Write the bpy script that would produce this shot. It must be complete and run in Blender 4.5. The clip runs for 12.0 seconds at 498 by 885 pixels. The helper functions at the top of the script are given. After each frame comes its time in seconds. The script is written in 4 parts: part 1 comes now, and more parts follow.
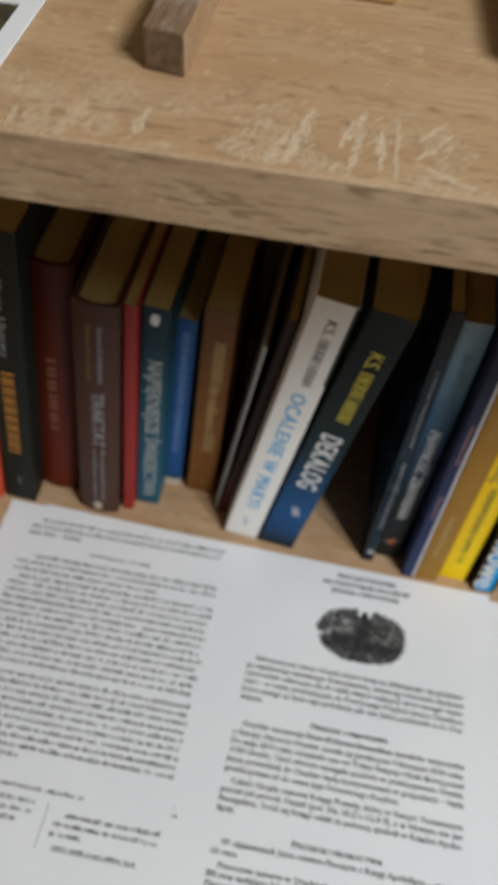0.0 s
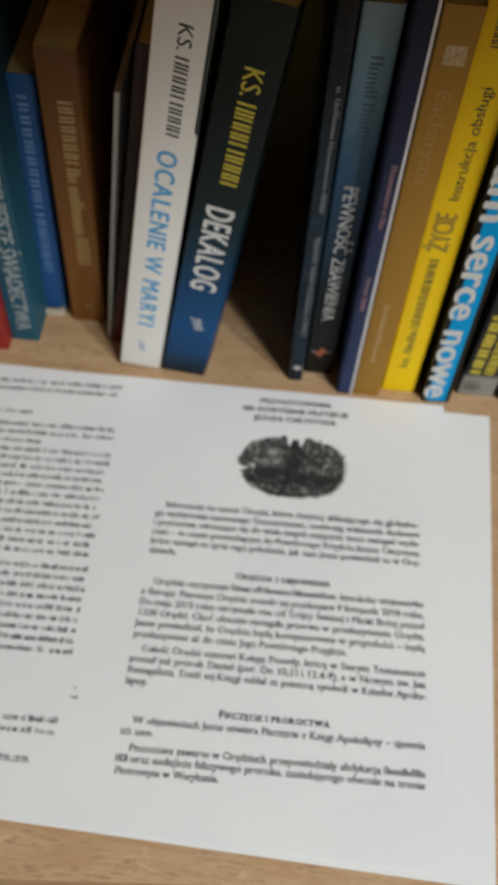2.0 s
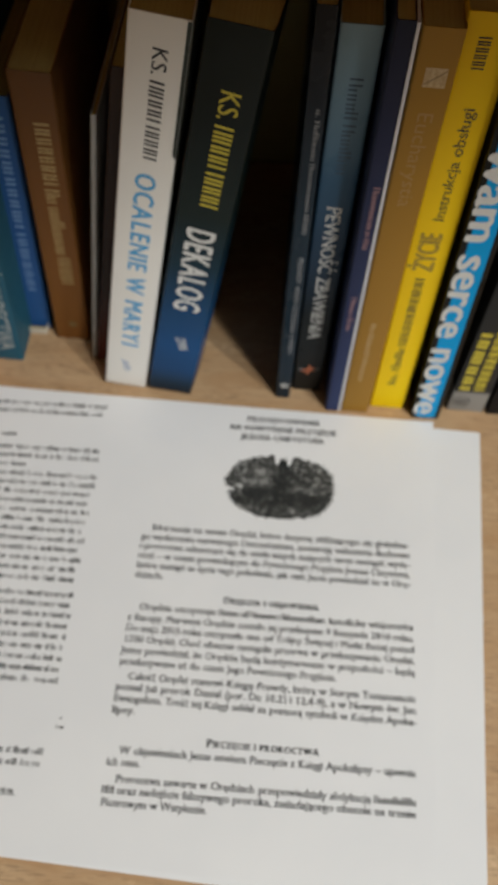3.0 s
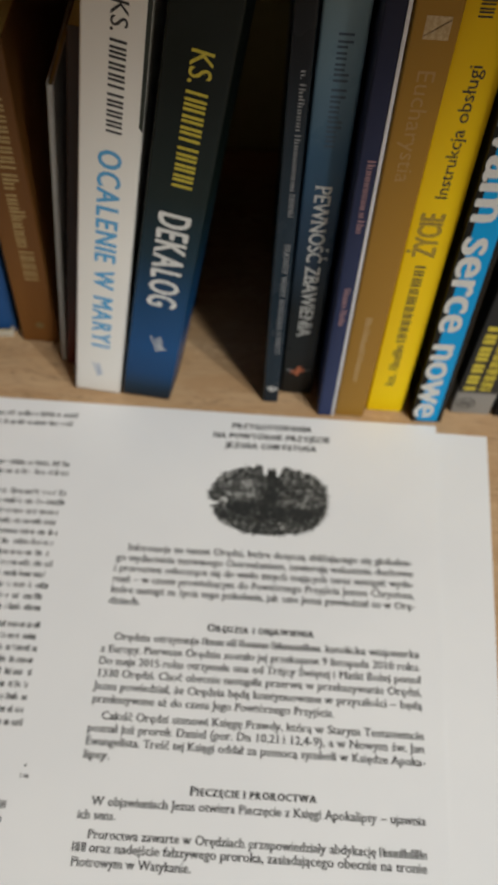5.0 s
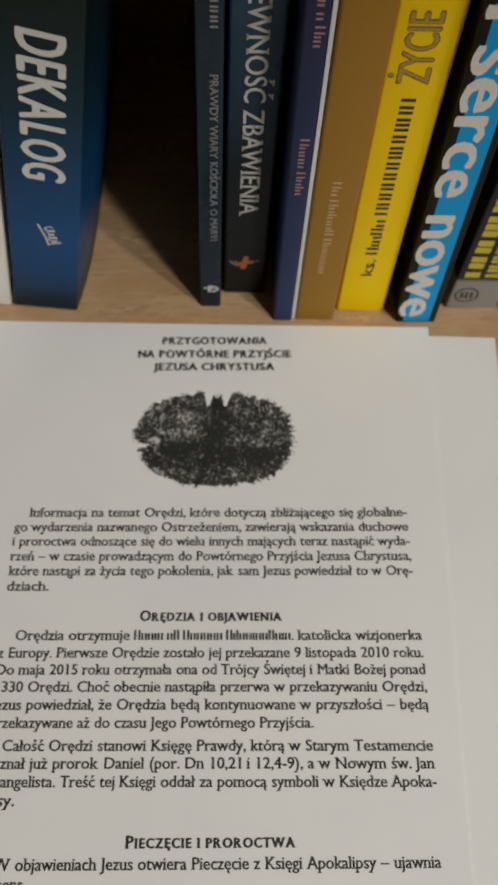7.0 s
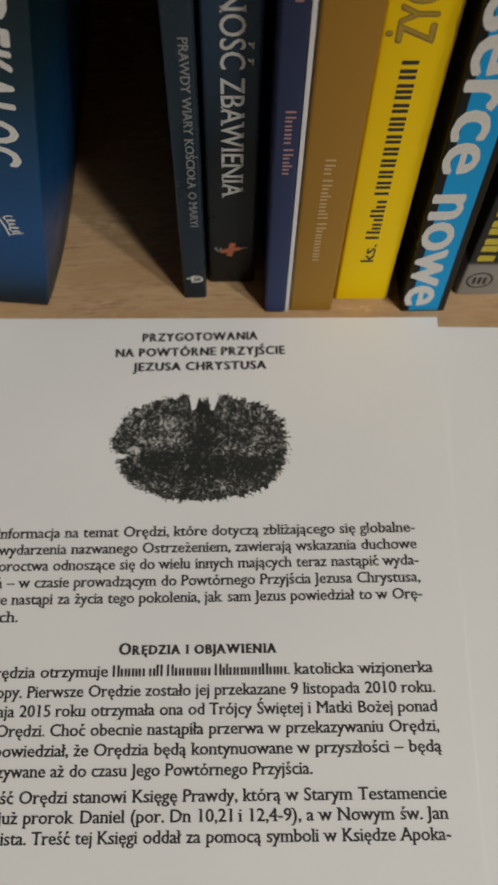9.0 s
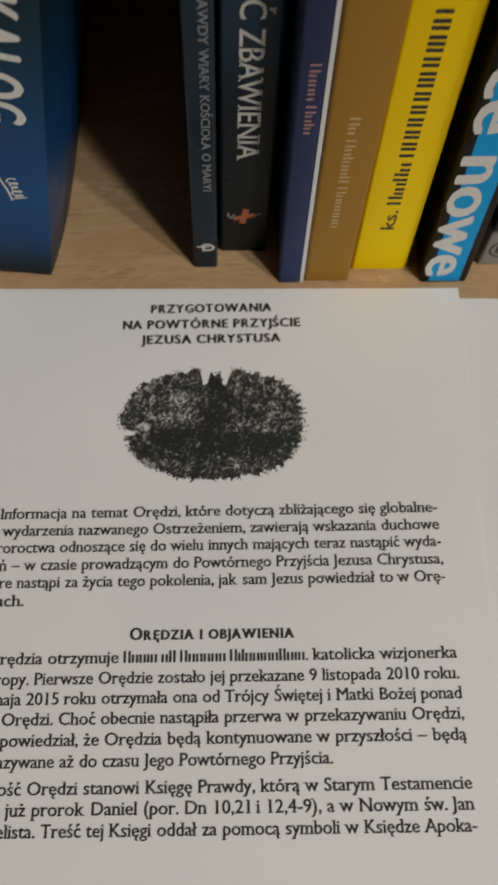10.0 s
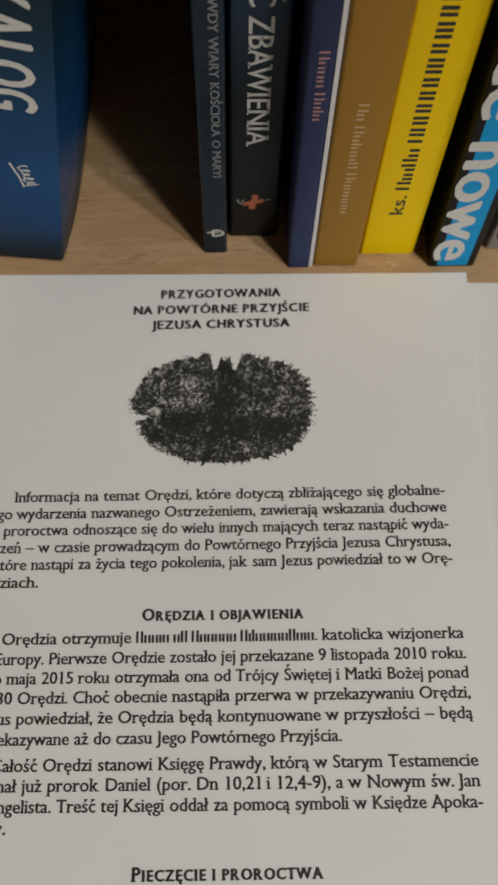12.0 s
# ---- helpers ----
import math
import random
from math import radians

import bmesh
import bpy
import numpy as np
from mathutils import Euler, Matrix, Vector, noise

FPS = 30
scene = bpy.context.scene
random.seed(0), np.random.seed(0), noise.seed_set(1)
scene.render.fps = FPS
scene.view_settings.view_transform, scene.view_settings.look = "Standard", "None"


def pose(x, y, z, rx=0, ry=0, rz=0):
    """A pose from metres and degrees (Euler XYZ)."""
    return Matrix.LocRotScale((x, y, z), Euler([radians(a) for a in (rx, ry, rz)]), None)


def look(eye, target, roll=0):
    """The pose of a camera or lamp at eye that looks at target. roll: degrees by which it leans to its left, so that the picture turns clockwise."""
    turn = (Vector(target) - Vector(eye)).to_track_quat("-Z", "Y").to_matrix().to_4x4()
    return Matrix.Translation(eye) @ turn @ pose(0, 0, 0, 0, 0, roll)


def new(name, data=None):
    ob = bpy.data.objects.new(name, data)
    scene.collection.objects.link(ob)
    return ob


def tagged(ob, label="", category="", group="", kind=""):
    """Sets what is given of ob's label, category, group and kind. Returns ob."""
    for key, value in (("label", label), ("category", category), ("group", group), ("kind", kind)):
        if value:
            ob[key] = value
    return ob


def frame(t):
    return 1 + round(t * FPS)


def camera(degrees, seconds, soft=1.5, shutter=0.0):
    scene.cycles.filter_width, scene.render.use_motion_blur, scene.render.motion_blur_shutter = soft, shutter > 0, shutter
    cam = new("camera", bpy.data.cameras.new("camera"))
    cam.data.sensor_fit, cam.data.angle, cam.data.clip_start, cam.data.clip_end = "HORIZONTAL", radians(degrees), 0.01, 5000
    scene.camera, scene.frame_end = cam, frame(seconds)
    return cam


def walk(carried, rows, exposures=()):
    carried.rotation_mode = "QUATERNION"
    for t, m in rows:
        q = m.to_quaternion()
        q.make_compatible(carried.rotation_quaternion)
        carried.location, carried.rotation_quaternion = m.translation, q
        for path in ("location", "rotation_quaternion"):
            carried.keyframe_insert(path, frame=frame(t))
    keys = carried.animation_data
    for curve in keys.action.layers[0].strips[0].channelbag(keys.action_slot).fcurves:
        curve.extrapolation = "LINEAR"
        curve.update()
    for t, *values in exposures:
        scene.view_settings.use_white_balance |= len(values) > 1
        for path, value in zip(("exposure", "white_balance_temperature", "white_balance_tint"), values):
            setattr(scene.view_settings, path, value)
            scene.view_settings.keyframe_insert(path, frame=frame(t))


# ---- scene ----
cam = camera(31.4, 12.0, soft=3.0, shutter=0.4)
PATH = [
    (0, (0.1816, -0.2843, 0.4649), (0.1585, -0.1008, 0.2287), 4.28),
    (0.2, (0.1869, -0.2837, 0.4715), (0.1648, -0.0999, 0.2353), 3.08),
    (0.5, (0.1938, -0.2887, 0.4679), (0.173, -0.1077, 0.2296), 1.94),
    (0.7, (0.197, -0.2891, 0.4516), (0.1788, -0.114, 0.2087), 1.79),
    (1, (0.2057, -0.2884, 0.4192), (0.1911, -0.1175, 0.1731), 1.75),
    (1.2, (0.21, -0.2818, 0.3952), (0.1951, -0.1206, 0.1426), 1.77),
    (1.5, (0.2111, -0.2779, 0.3547), (0.1966, -0.1215, 0.0991), 0.63),
    (1.7, (0.2197, -0.2659, 0.353), (0.2068, -0.1088, 0.0978), 0.8),
    (2, (0.2223, -0.2585, 0.3639), (0.2088, -0.102, 0.1083), 0.31),
    (2.5, (0.2233, -0.2505, 0.3631), (0.2093, -0.0947, 0.1071), -0.27),
    (3, (0.2275, -0.2443, 0.3656), (0.214, -0.0897, 0.1088), -0.44),
    (3.2, (0.2277, -0.2453, 0.3647), (0.2134, -0.0902, 0.1083), -0.65),
    (4.8, (0.2285, -0.2274, 0.3379), (0.2165, -0.0696, 0.0831), -0.75),
    (5, (0.229, -0.2242, 0.3331), (0.2179, -0.067, 0.0778), -0.55),
    (5.5, (0.2291, -0.2104, 0.3202), (0.2206, -0.0545, 0.0641), -0.51),
    (5.7, (0.2286, -0.2052, 0.3094), (0.2211, -0.0496, 0.053), -0.51),
    (6, (0.2319, -0.1934, 0.2948), (0.2265, -0.0406, 0.0367), -0.49),
    (6.2, (0.2315, -0.1905, 0.2881), (0.2285, -0.0385, 0.0294), 0.01),
    (6.5, (0.231, -0.1814, 0.2724), (0.2294, -0.0402, 0.0078), 0.15),
    (6.7, (0.233, -0.1754, 0.2645), (0.2322, -0.0407, -0.0036), 0.04),
    (7, (0.2355, -0.1695, 0.2575), (0.2358, -0.0423, -0.0142), -0.06),
    (7.2, (0.2365, -0.1664, 0.2534), (0.2371, -0.0416, -0.0194), -0.07),
    (8.8, (0.2428, -0.1498, 0.2377), (0.2405, -0.0331, -0.0387), -2.13),
    (9, (0.242, -0.1472, 0.2368), (0.2382, -0.0297, -0.0392), -2.86),
    (9.5, (0.2386, -0.1446, 0.2319), (0.2342, -0.0278, -0.0444), -3.25),
    (9.7, (0.2399, -0.1425, 0.2324), (0.2376, -0.0295, -0.0455), -2.38),
    (10, (0.2357, -0.1434, 0.2268), (0.2344, -0.0328, -0.052), -1.74),
    (10.2, (0.2336, -0.1411, 0.2261), (0.2317, -0.0353, -0.0546), -2.23),
    (10.5, (0.2328, -0.1423, 0.2218), (0.2296, -0.0376, -0.0593), -2.71),
    (11, (0.2313, -0.1433, 0.2227), (0.2307, -0.0388, -0.0585), -1.44),
    (11.5, (0.2315, -0.1418, 0.2255), (0.2283, -0.0397, -0.0565), -2.88),
    (12, (0.2353, -0.1441, 0.2299), (0.2311, -0.039, -0.0511), -3.35),
]
# a phone lens, focused close and left there
cam.data.dof.use_dof = True
cam.data.dof.focus_distance, cam.data.dof.aperture_fstop = 0.215, 28.0
walk(cam, [(t, look(eye, target, roll)) for t, eye, target, roll in PATH],
     exposures=[(0.0, -0.11, 5920, 8), (0.5, -0.14, 5890, 8), (0.9, -0.03, 5850, 9), (1.6, -0.13, 6000, 7), (2.5, -0.13, 6210, 8), (5.0, -0.14, 6380, 8),
                (6.0, -0.28, 6470, 9), (7.0, -0.48, 6600, 9), (9.0, -0.55, 6650, 9), (12.0, -0.61, 6650, 9)])

# ---- light: one wide ceiling lamp in a closed room ----
world = bpy.data.worlds.new("room_air")
scene.world = world
world.use_nodes = True
world.node_tree.nodes["Background"].inputs[0].default_value = (0.9, 0.95, 1.0, 1)
world.node_tree.nodes["Background"].inputs[1].default_value = 0.05

LAMP, LAMP_TURN = (1.27, -1.05, 1.60), -45.0
for offset, watts in ((-0.15, 29.4), (0.15, 29.4)):
    lamp_data = bpy.data.lights.new("ceiling_lamp_light", "AREA")
    lamp_data.shape, lamp_data.size, lamp_data.size_y = "RECTANGLE", 0.74, 0.10
    lamp_data.energy, lamp_data.color = watts, (1.0, 0.975, 0.93)
    lamp_light = new("ceiling_lamp_light", lamp_data)
    lamp_light.matrix_world = pose(*LAMP, 0, 0, LAMP_TURN) @ pose(0, offset, 0)


# ---- materials ----
def material(name):
    m = bpy.data.materials.new(name)
    m.use_nodes = True
    nt = m.node_tree
    return m, nt, nt.nodes["Principled BSDF"], nt.nodes.new("ShaderNodeTexCoord")


def link(nt, a, b):
    nt.links.new(a, b)


def mapped(nt, out, scale, rot=(0, 0, 0)):
    n = nt.nodes.new("ShaderNodeMapping")
    n.inputs["Scale"].default_value = scale
    n.inputs["Rotation"].default_value = rot
    link(nt, out, n.inputs[0])
    return n.outputs[0]


def noise_tex(nt, vec, scale, detail=4.0, rough=0.55, distort=0.0):
    n = nt.nodes.new("ShaderNodeTexNoise")
    n.inputs["Scale"].default_value = scale
    n.inputs["Detail"].default_value = detail
    n.inputs["Roughness"].default_value = rough
    n.inputs["Distortion"].default_value = distort
    link(nt, vec, n.inputs["Vector"])
    return n.outputs["Fac"]


def ramp(nt, fac, stops):
    n = nt.nodes.new("ShaderNodeValToRGB")
    els = n.color_ramp.elements
    els.remove(els[1])
    els[0].position, els[0].color = stops[0][0], (*stops[0][1], 1)
    for p, col in stops[1:]:
        els.new(p).color = (*col, 1)
    link(nt, fac, n.inputs[0])
    return n.outputs[0]


def grey(v):
    return (v, v, v)


def mix(nt, fac, a, b, mode="MIX"):
    n = nt.nodes.new("ShaderNodeMix")
    n.data_type, n.blend_type = "RGBA", mode
    for sock, v in ((n.inputs[0], fac), (n.inputs[6], a), (n.inputs[7], b)):
        if isinstance(v, bpy.types.NodeSocket):
            link(nt, v, sock)
        elif isinstance(v, float):
            sock.default_value = v
        else:
            sock.default_value = (*v, 1)
    return n.outputs[2]


def bump(nt, bsdf, height, strength, dist=0.001):
    n = nt.nodes.new("ShaderNodeBump")
    n.inputs["Strength"].default_value = strength
    n.inputs["Distance"].default_value = dist
    link(nt, height, n.inputs["Height"])
    link(nt, n.outputs[0], bsdf.inputs["Normal"])


def oak(name, base, dark, light, marks=False, dashes=0.35, streak=0.4, cut=0.30, grain=(150, 1500)):
    """Pale oak-effect laminate with its grain along x and pale saw marks across it."""
    m, nt, b, tc = material(name)
    v = tc.outputs["Object"]
    bend = nt.nodes.new("ShaderNodeVectorMath")
    bend.operation = "MULTIPLY_ADD"
    wob = nt.nodes.new("ShaderNodeTexNoise")
    wob.inputs["Scale"].default_value = 9.0
    link(nt, v, wob.inputs["Vector"])
    link(nt, wob.outputs["Color"], bend.inputs[0])
    bend.inputs[1].default_value = (0.0, 0.012, 0.004)
    link(nt, v, bend.inputs[2])
    v = bend.outputs[0]
    wide = noise_tex(nt, mapped(nt, v, (5, 60, 60)), 1.0, 6.0, 0.6, 0.4)
    fine = noise_tex(nt, mapped(nt, v, (60, 900, 900)), 1.0, 5.0, 0.65)
    dash = noise_tex(nt, mapped(nt, v, (grain[0], grain[1], grain[1])), 1.0, 2.0, 0.5)
    clump = noise_tex(nt, mapped(nt, v, (28, 190, 190)), 1.0, 3.0, 0.6)
    col = mix(nt, ramp(nt, wide, [(0.32, grey(0)), (0.68, grey(1))]), base, light)
    col = mix(nt, ramp(nt, fine, [(0.36, grey(streak)), (0.56, grey(0))]), col, dark)
    n = nt.nodes.new("ShaderNodeMath")
    n.operation = "MULTIPLY"
    link(nt, ramp(nt, dash, [(cut, grey(dashes)), (cut + 0.09, grey(0))]), n.inputs[0])
    link(nt, ramp(nt, clump, [(0.40, grey(0.15)), (0.60, grey(1))]), n.inputs[1])
    col = mix(nt, n.outputs[0], col, tuple(0.7 * d for d in dark))
    cloud = noise_tex(nt, mapped(nt, v, (22, 75, 75)), 1.0, 5.0, 0.65, 0.8)
    warm = (base[0] * 0.86, base[1] * 0.78, base[2] * 0.70)
    col = mix(nt, ramp(nt, cloud, [(0.42, grey(0)), (0.66, grey(0.7))]), col, warm)
    # pale cross-grain flecks
    saw = noise_tex(nt, mapped(nt, v, (300, 620, 620), (0, 0, 0.4)), 1.0, 3.0, 0.7)
    where = noise_tex(nt, mapped(nt, v, (16, 34, 34)), 1.0, 2.0)
    n = nt.nodes.new("ShaderNodeMath")
    n.operation = "MULTIPLY"
    link(nt, ramp(nt, saw, [(0.54, grey(0)), (0.64, grey(1))]), n.inputs[0])
    link(nt, ramp(nt, where, [(0.50, grey(0)), (0.64, grey(0.6 if marks else 0.3))]), n.inputs[1])
    col = mix(nt, n.outputs[0], col, tuple(min(1, 1.2 * c + 0.05) for c in light))
    link(nt, col, b.inputs["Base Color"])
    link(nt, ramp(nt, fine, [(0.3, grey(0.5)), (0.7, grey(0.38))]), b.inputs["Roughness"])
    bump(nt, b, fine, 0.18, 0.0004)
    return m


OAK = oak("oak_laminate", (0.485, 0.316, 0.170), (0.27, 0.162, 0.085), (0.55, 0.378, 0.218), True, 0.75, 0.24, 0.36)
OAK_EDGE = oak("oak_edge_band", (0.40, 0.283, 0.168), (0.16, 0.10, 0.058), (0.50, 0.36, 0.22), False, 0.95, 0.28, 0.385, (130, 1150))
OAK_LOWER = oak("oak_lower", (0.34, 0.22, 0.125), (0.22, 0.14, 0.08), (0.42, 0.285, 0.17))


def plain(name, col, rough=0.6, var=0.12, scale=120.0, bmp=0.05, metal=0.0):
    m, nt, b, tc = material(name)
    n = noise_tex(nt, tc.outputs["Object"], scale, 5.0)
    big = noise_tex(nt, tc.outputs["Object"], scale * 0.08, 3.0)
    lo, hi = tuple(x * (1 - var) for x in col), tuple(min(1, x * (1 + 0.4 * var)) for x in col)
    c = mix(nt, ramp(nt, n, [(0.3, grey(0)), (0.7, grey(1))]), lo, hi)
    c = mix(nt, ramp(nt, big, [(0.4, grey(0)), (0.65, grey(0.6))]), c, tuple(x * (1 - 0.5 * var) for x in col))
    link(nt, c, b.inputs["Base Color"])
    b.inputs["Roughness"].default_value, b.inputs["Metallic"].default_value = rough, metal
    if bmp:
        bump(nt, b, n, bmp, 0.0003)
    return m


def cover(name, stops, rough=0.45, wear=0.015):
    """A printed cover; stops are (height in metres / 0.22, colour) up the spine. On several spines the darker upper
    stops paint in the shelf's shadow.
    """
    m, nt, b, tc = material(name)
    sep = nt.nodes.new("ShaderNodeSeparateXYZ")
    link(nt, tc.outputs["Object"], sep.inputs[0])
    n = nt.nodes.new("ShaderNodeMath")
    n.operation = "MULTIPLY"
    link(nt, sep.outputs["Z"], n.inputs[0])
    n.inputs[1].default_value = 1 / 0.22
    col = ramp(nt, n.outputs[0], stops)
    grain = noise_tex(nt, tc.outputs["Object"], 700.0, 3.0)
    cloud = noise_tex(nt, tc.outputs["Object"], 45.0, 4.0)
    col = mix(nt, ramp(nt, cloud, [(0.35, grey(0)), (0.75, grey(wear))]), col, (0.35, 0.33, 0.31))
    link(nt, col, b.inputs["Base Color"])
    link(nt, ramp(nt, cloud, [(0.3, grey(rough - 0.06)), (0.7, grey(rough + 0.12))]), b.inputs["Roughness"])
    b.inputs["Specular IOR Level"].default_value = 0.15
    bump(nt, b, grain, 0.06, 0.0002)
    return m


def page_edges():
    m, nt, b, tc = material("page_edges")
    v = tc.outputs["Object"]
    leaf = noise_tex(nt, mapped(nt, v, (6000, 14, 14)), 1.0, 2.0)
    age = noise_tex(nt, v, 30.0, 4.0)
    c = mix(nt, ramp(nt, leaf, [(0.35, grey(0)), (0.65, grey(1))]), (0.345, 0.26, 0.082), (0.475, 0.375, 0.137))
    c = mix(nt, ramp(nt, age, [(0.4, grey(0)), (0.7, grey(0.5))]), c, (0.28, 0.20, 0.09))
    link(nt, c, b.inputs["Base Color"])
    b.inputs["Roughness"].default_value = 0.9
    bump(nt, b, leaf, 0.4, 0.0003)
    return m


def sheet_paper():
    m, nt, b, tc = material("copy_paper")
    v = tc.outputs["Object"]
    fibre, cloud = noise_tex(nt, v, 900.0, 4.0), noise_tex(nt, v, 14.0, 3.0)
    c = mix(nt, ramp(nt, cloud, [(0.3, grey(0)), (0.7, grey(1))]), (0.74, 0.745, 0.75), (0.79, 0.79, 0.785))
    link(nt, c, b.inputs["Base Color"])
    b.inputs["Roughness"].default_value = 0.75
    bump(nt, b, fibre, 0.08, 0.0001)
    return m


def ink(name, lo, hi, scale=2500.0):
    m, nt, b, tc = material(name)
    n = noise_tex(nt, tc.outputs["Object"], scale, 3.0)
    link(nt, mix(nt, ramp(nt, n, [(0.4, grey(0)), (0.7, grey(1))]), lo, hi), b.inputs["Base Color"])
    b.inputs["Roughness"].default_value = 0.6
    return m


def smudged_print():
    """The toner of a much-copied picture: black crumbs on grey, with a black band and a dark middle."""
    m, nt, b, tc = material("smudged_print")
    v = tc.outputs["Object"]

    def patch(cx, cy, rx, ry, amount, total):
        """Adds amount inside a soft ellipse."""
        n = nt.nodes.new("ShaderNodeMapping")
        n.vector_type = "TEXTURE"
        n.inputs["Location"].default_value = (cx, cy, 0)
        n.inputs["Scale"].default_value = (rx, ry, 1)
        link(nt, v, n.inputs["Vector"])
        d = nt.nodes.new("ShaderNodeVectorMath")
        d.operation = "LENGTH"
        link(nt, n.outputs[0], d.inputs[0])
        r = nt.nodes.new("ShaderNodeMapRange")
        r.interpolation_type = "SMOOTHSTEP"
        r.inputs["From Min"].default_value, r.inputs["From Max"].default_value = 0.5, 1.2
        r.inputs["To Min"].default_value, r.inputs["To Max"].default_value = amount, 0.0
        link(nt, d.outputs["Value"], r.inputs["Value"])
        k = nt.nodes.new("ShaderNodeMath")
        link(nt, r.outputs[0], k.inputs[0])
        link(nt, total, k.inputs[1])
        return k.outputs[0]

    crumbs = noise_tex(nt, v, 520.0, 2.0, 0.6, 2.0)
    blots = noise_tex(nt, v, 200.0, 2.0, 0.6, 0.6)
    k = nt.nodes.new("ShaderNodeMath")
    k.operation = "MULTIPLY_ADD"
    link(nt, blots, k.inputs[0])
    k.inputs[1].default_value = 0.35
    link(nt, crumbs, k.inputs[2])
    total = patch(0.0005, -0.0050, 0.026, 0.0042, -0.06, k.outputs[0])
    total = patch(0.001, -0.0095, 0.026, 0.0085, -0.03, total)
    total = patch(0.0, 0.006, 0.0048, 0.014, -0.06, total)
    total = patch(-0.0188, -0.0012, 0.0022, 0.0013, 0.20, total)
    total = patch(-0.0065, 0.0078, 0.006, 0.0025, 0.07, total)
    total = patch(-0.015, 0.0055, 0.010, 0.0075, 0.03, total)
    total = patch(-0.0125, -0.0035, 0.006, 0.0022, -0.06, total)
    total = patch(0.0155, -0.0050, 0.007, 0.0024, -0.06, total)
    total = patch(0.0005, 0.0125, 0.0018, 0.0022, -0.15, total)
    c = ramp(nt, total, [(0.60, (0.009, 0.011, 0.010)), (0.685, (0.028, 0.030, 0.027)), (0.745, (0.10, 0.10, 0.092)), (0.81, (0.25, 0.25, 0.235)), (0.89, (0.54, 0.54, 0.52))])
    link(nt, c, b.inputs["Base Color"])
    b.inputs["Roughness"].default_value = 0.7
    return m


PAGES, PAPER = page_edges(), sheet_paper()
TONER = ink("toner", (0.008, 0.008, 0.008), (0.03, 0.03, 0.03))
PALE_TONER = ink("pale_toner", (0.025, 0.025, 0.025), (0.11, 0.11, 0.11), 900.0)
PRINT = smudged_print()
WHITE_INK = ink("white_ink", (0.62, 0.62, 0.60), (0.75, 0.75, 0.73))
GREY_INK = ink("grey_ink", (0.22, 0.23, 0.24), (0.34, 0.35, 0.36))
BLACK_INK = ink("black_ink", (0.015, 0.015, 0.017), (0.04, 0.04, 0.04))
CYAN_INK = ink("cyan_ink", (0.07, 0.33, 0.62), (0.14, 0.42, 0.70))
YELLOW_INK = ink("yellow_ink", (0.55, 0.45, 0.03), (0.66, 0.55, 0.06))
ORANGE_INK = ink("orange_ink", (0.55, 0.22, 0.03), (0.65, 0.30, 0.05))
GOLD_INK = ink("gold_ink", (0.42, 0.29, 0.10), (0.52, 0.38, 0.16))
BROWN_INK = ink("brown_ink", (0.16, 0.10, 0.03), (0.24, 0.16, 0.05))
RED_INK = ink("red_ink", (0.50, 0.13, 0.06), (0.62, 0.22, 0.10))
MAUVE_INK = ink("mauve_ink", (0.34, 0.18, 0.19), (0.46, 0.27, 0.25))
PALE_BLUE_INK = ink("pale_blue_ink", (0.14, 0.26, 0.48), (0.22, 0.35, 0.58))


# ---- builders ----
def mesh_of(name, bm, mat):
    me = bpy.data.meshes.new(name)
    bm.normal_update()
    bm.to_mesh(me)
    bm.free()
    me.materials.append(mat)
    return me


def part(name, bm, mat, parent=None, label=""):
    ob = new(name, mesh_of(name, bm, mat))
    if parent:
        ob.parent = parent
    return tagged(ob, label)


def empty(name, m):
    ob = new(name)
    ob.empty_display_size = 0.02
    ob.matrix_world = m
    return ob


def add_box(bm, x0, x1, y0, y1, z0, z1, bevel=0.0, seg=2):
    vs = [bm.verts.new((x, y, z)) for x in (x0, x1) for y in (y0, y1) for z in (z0, z1)]
    fs = [(0, 1, 3, 2), (4, 6, 7, 5), (0, 4, 5, 1), (2, 3, 7, 6), (0, 2, 6, 4), (1, 5, 7, 3)]
    faces = [bm.faces.new([vs[i] for i in f]) for f in fs]
    if bevel:
        edges = list({e for f in faces for e in f.edges})
        bmesh.ops.bevel(bm, geom=edges, offset=bevel, segments=seg, affect="EDGES", profile=0.5)
    return bm


def box(*a, **k):
    return add_box(bmesh.new(), *a, **k)


def shape_prism(outline, z0, z1, bm=None):
    """A closed outline in x and y, raised from z0 to z1."""
    bm = bm or bmesh.new()
    lo, hi = ([bm.verts.new((x, y, z)) for x, y in outline] for z in (z0, z1))
    n = len(outline)
    for i in range(n):
        bm.faces.new((lo[i], lo[(i + 1) % n], hi[(i + 1) % n], hi[i]))
    bm.faces.new(hi)
    bm.faces.new(lo[::-1])
    return bm


_font_ob = bpy.data.objects.new("type", bpy.data.curves.new("type", "FONT"))
_font_ob.data.resolution_u = 3


MARKED = dict(zip("ąęśćńźżĄĘŚĆŃŹŻ", "aescnzzAESCNZZ"))
_wide = {}


def width_of(text):
    """Where a text set at size 1 ends."""
    if text not in _wide:
        _font_ob.data.body = text
        me = bpy.data.meshes.new_from_object(_font_ob)
        _wide[text] = max((v.co.x for v in me.vertices), default=0.0)
        bpy.data.meshes.remove(me)
    return _wide[text]


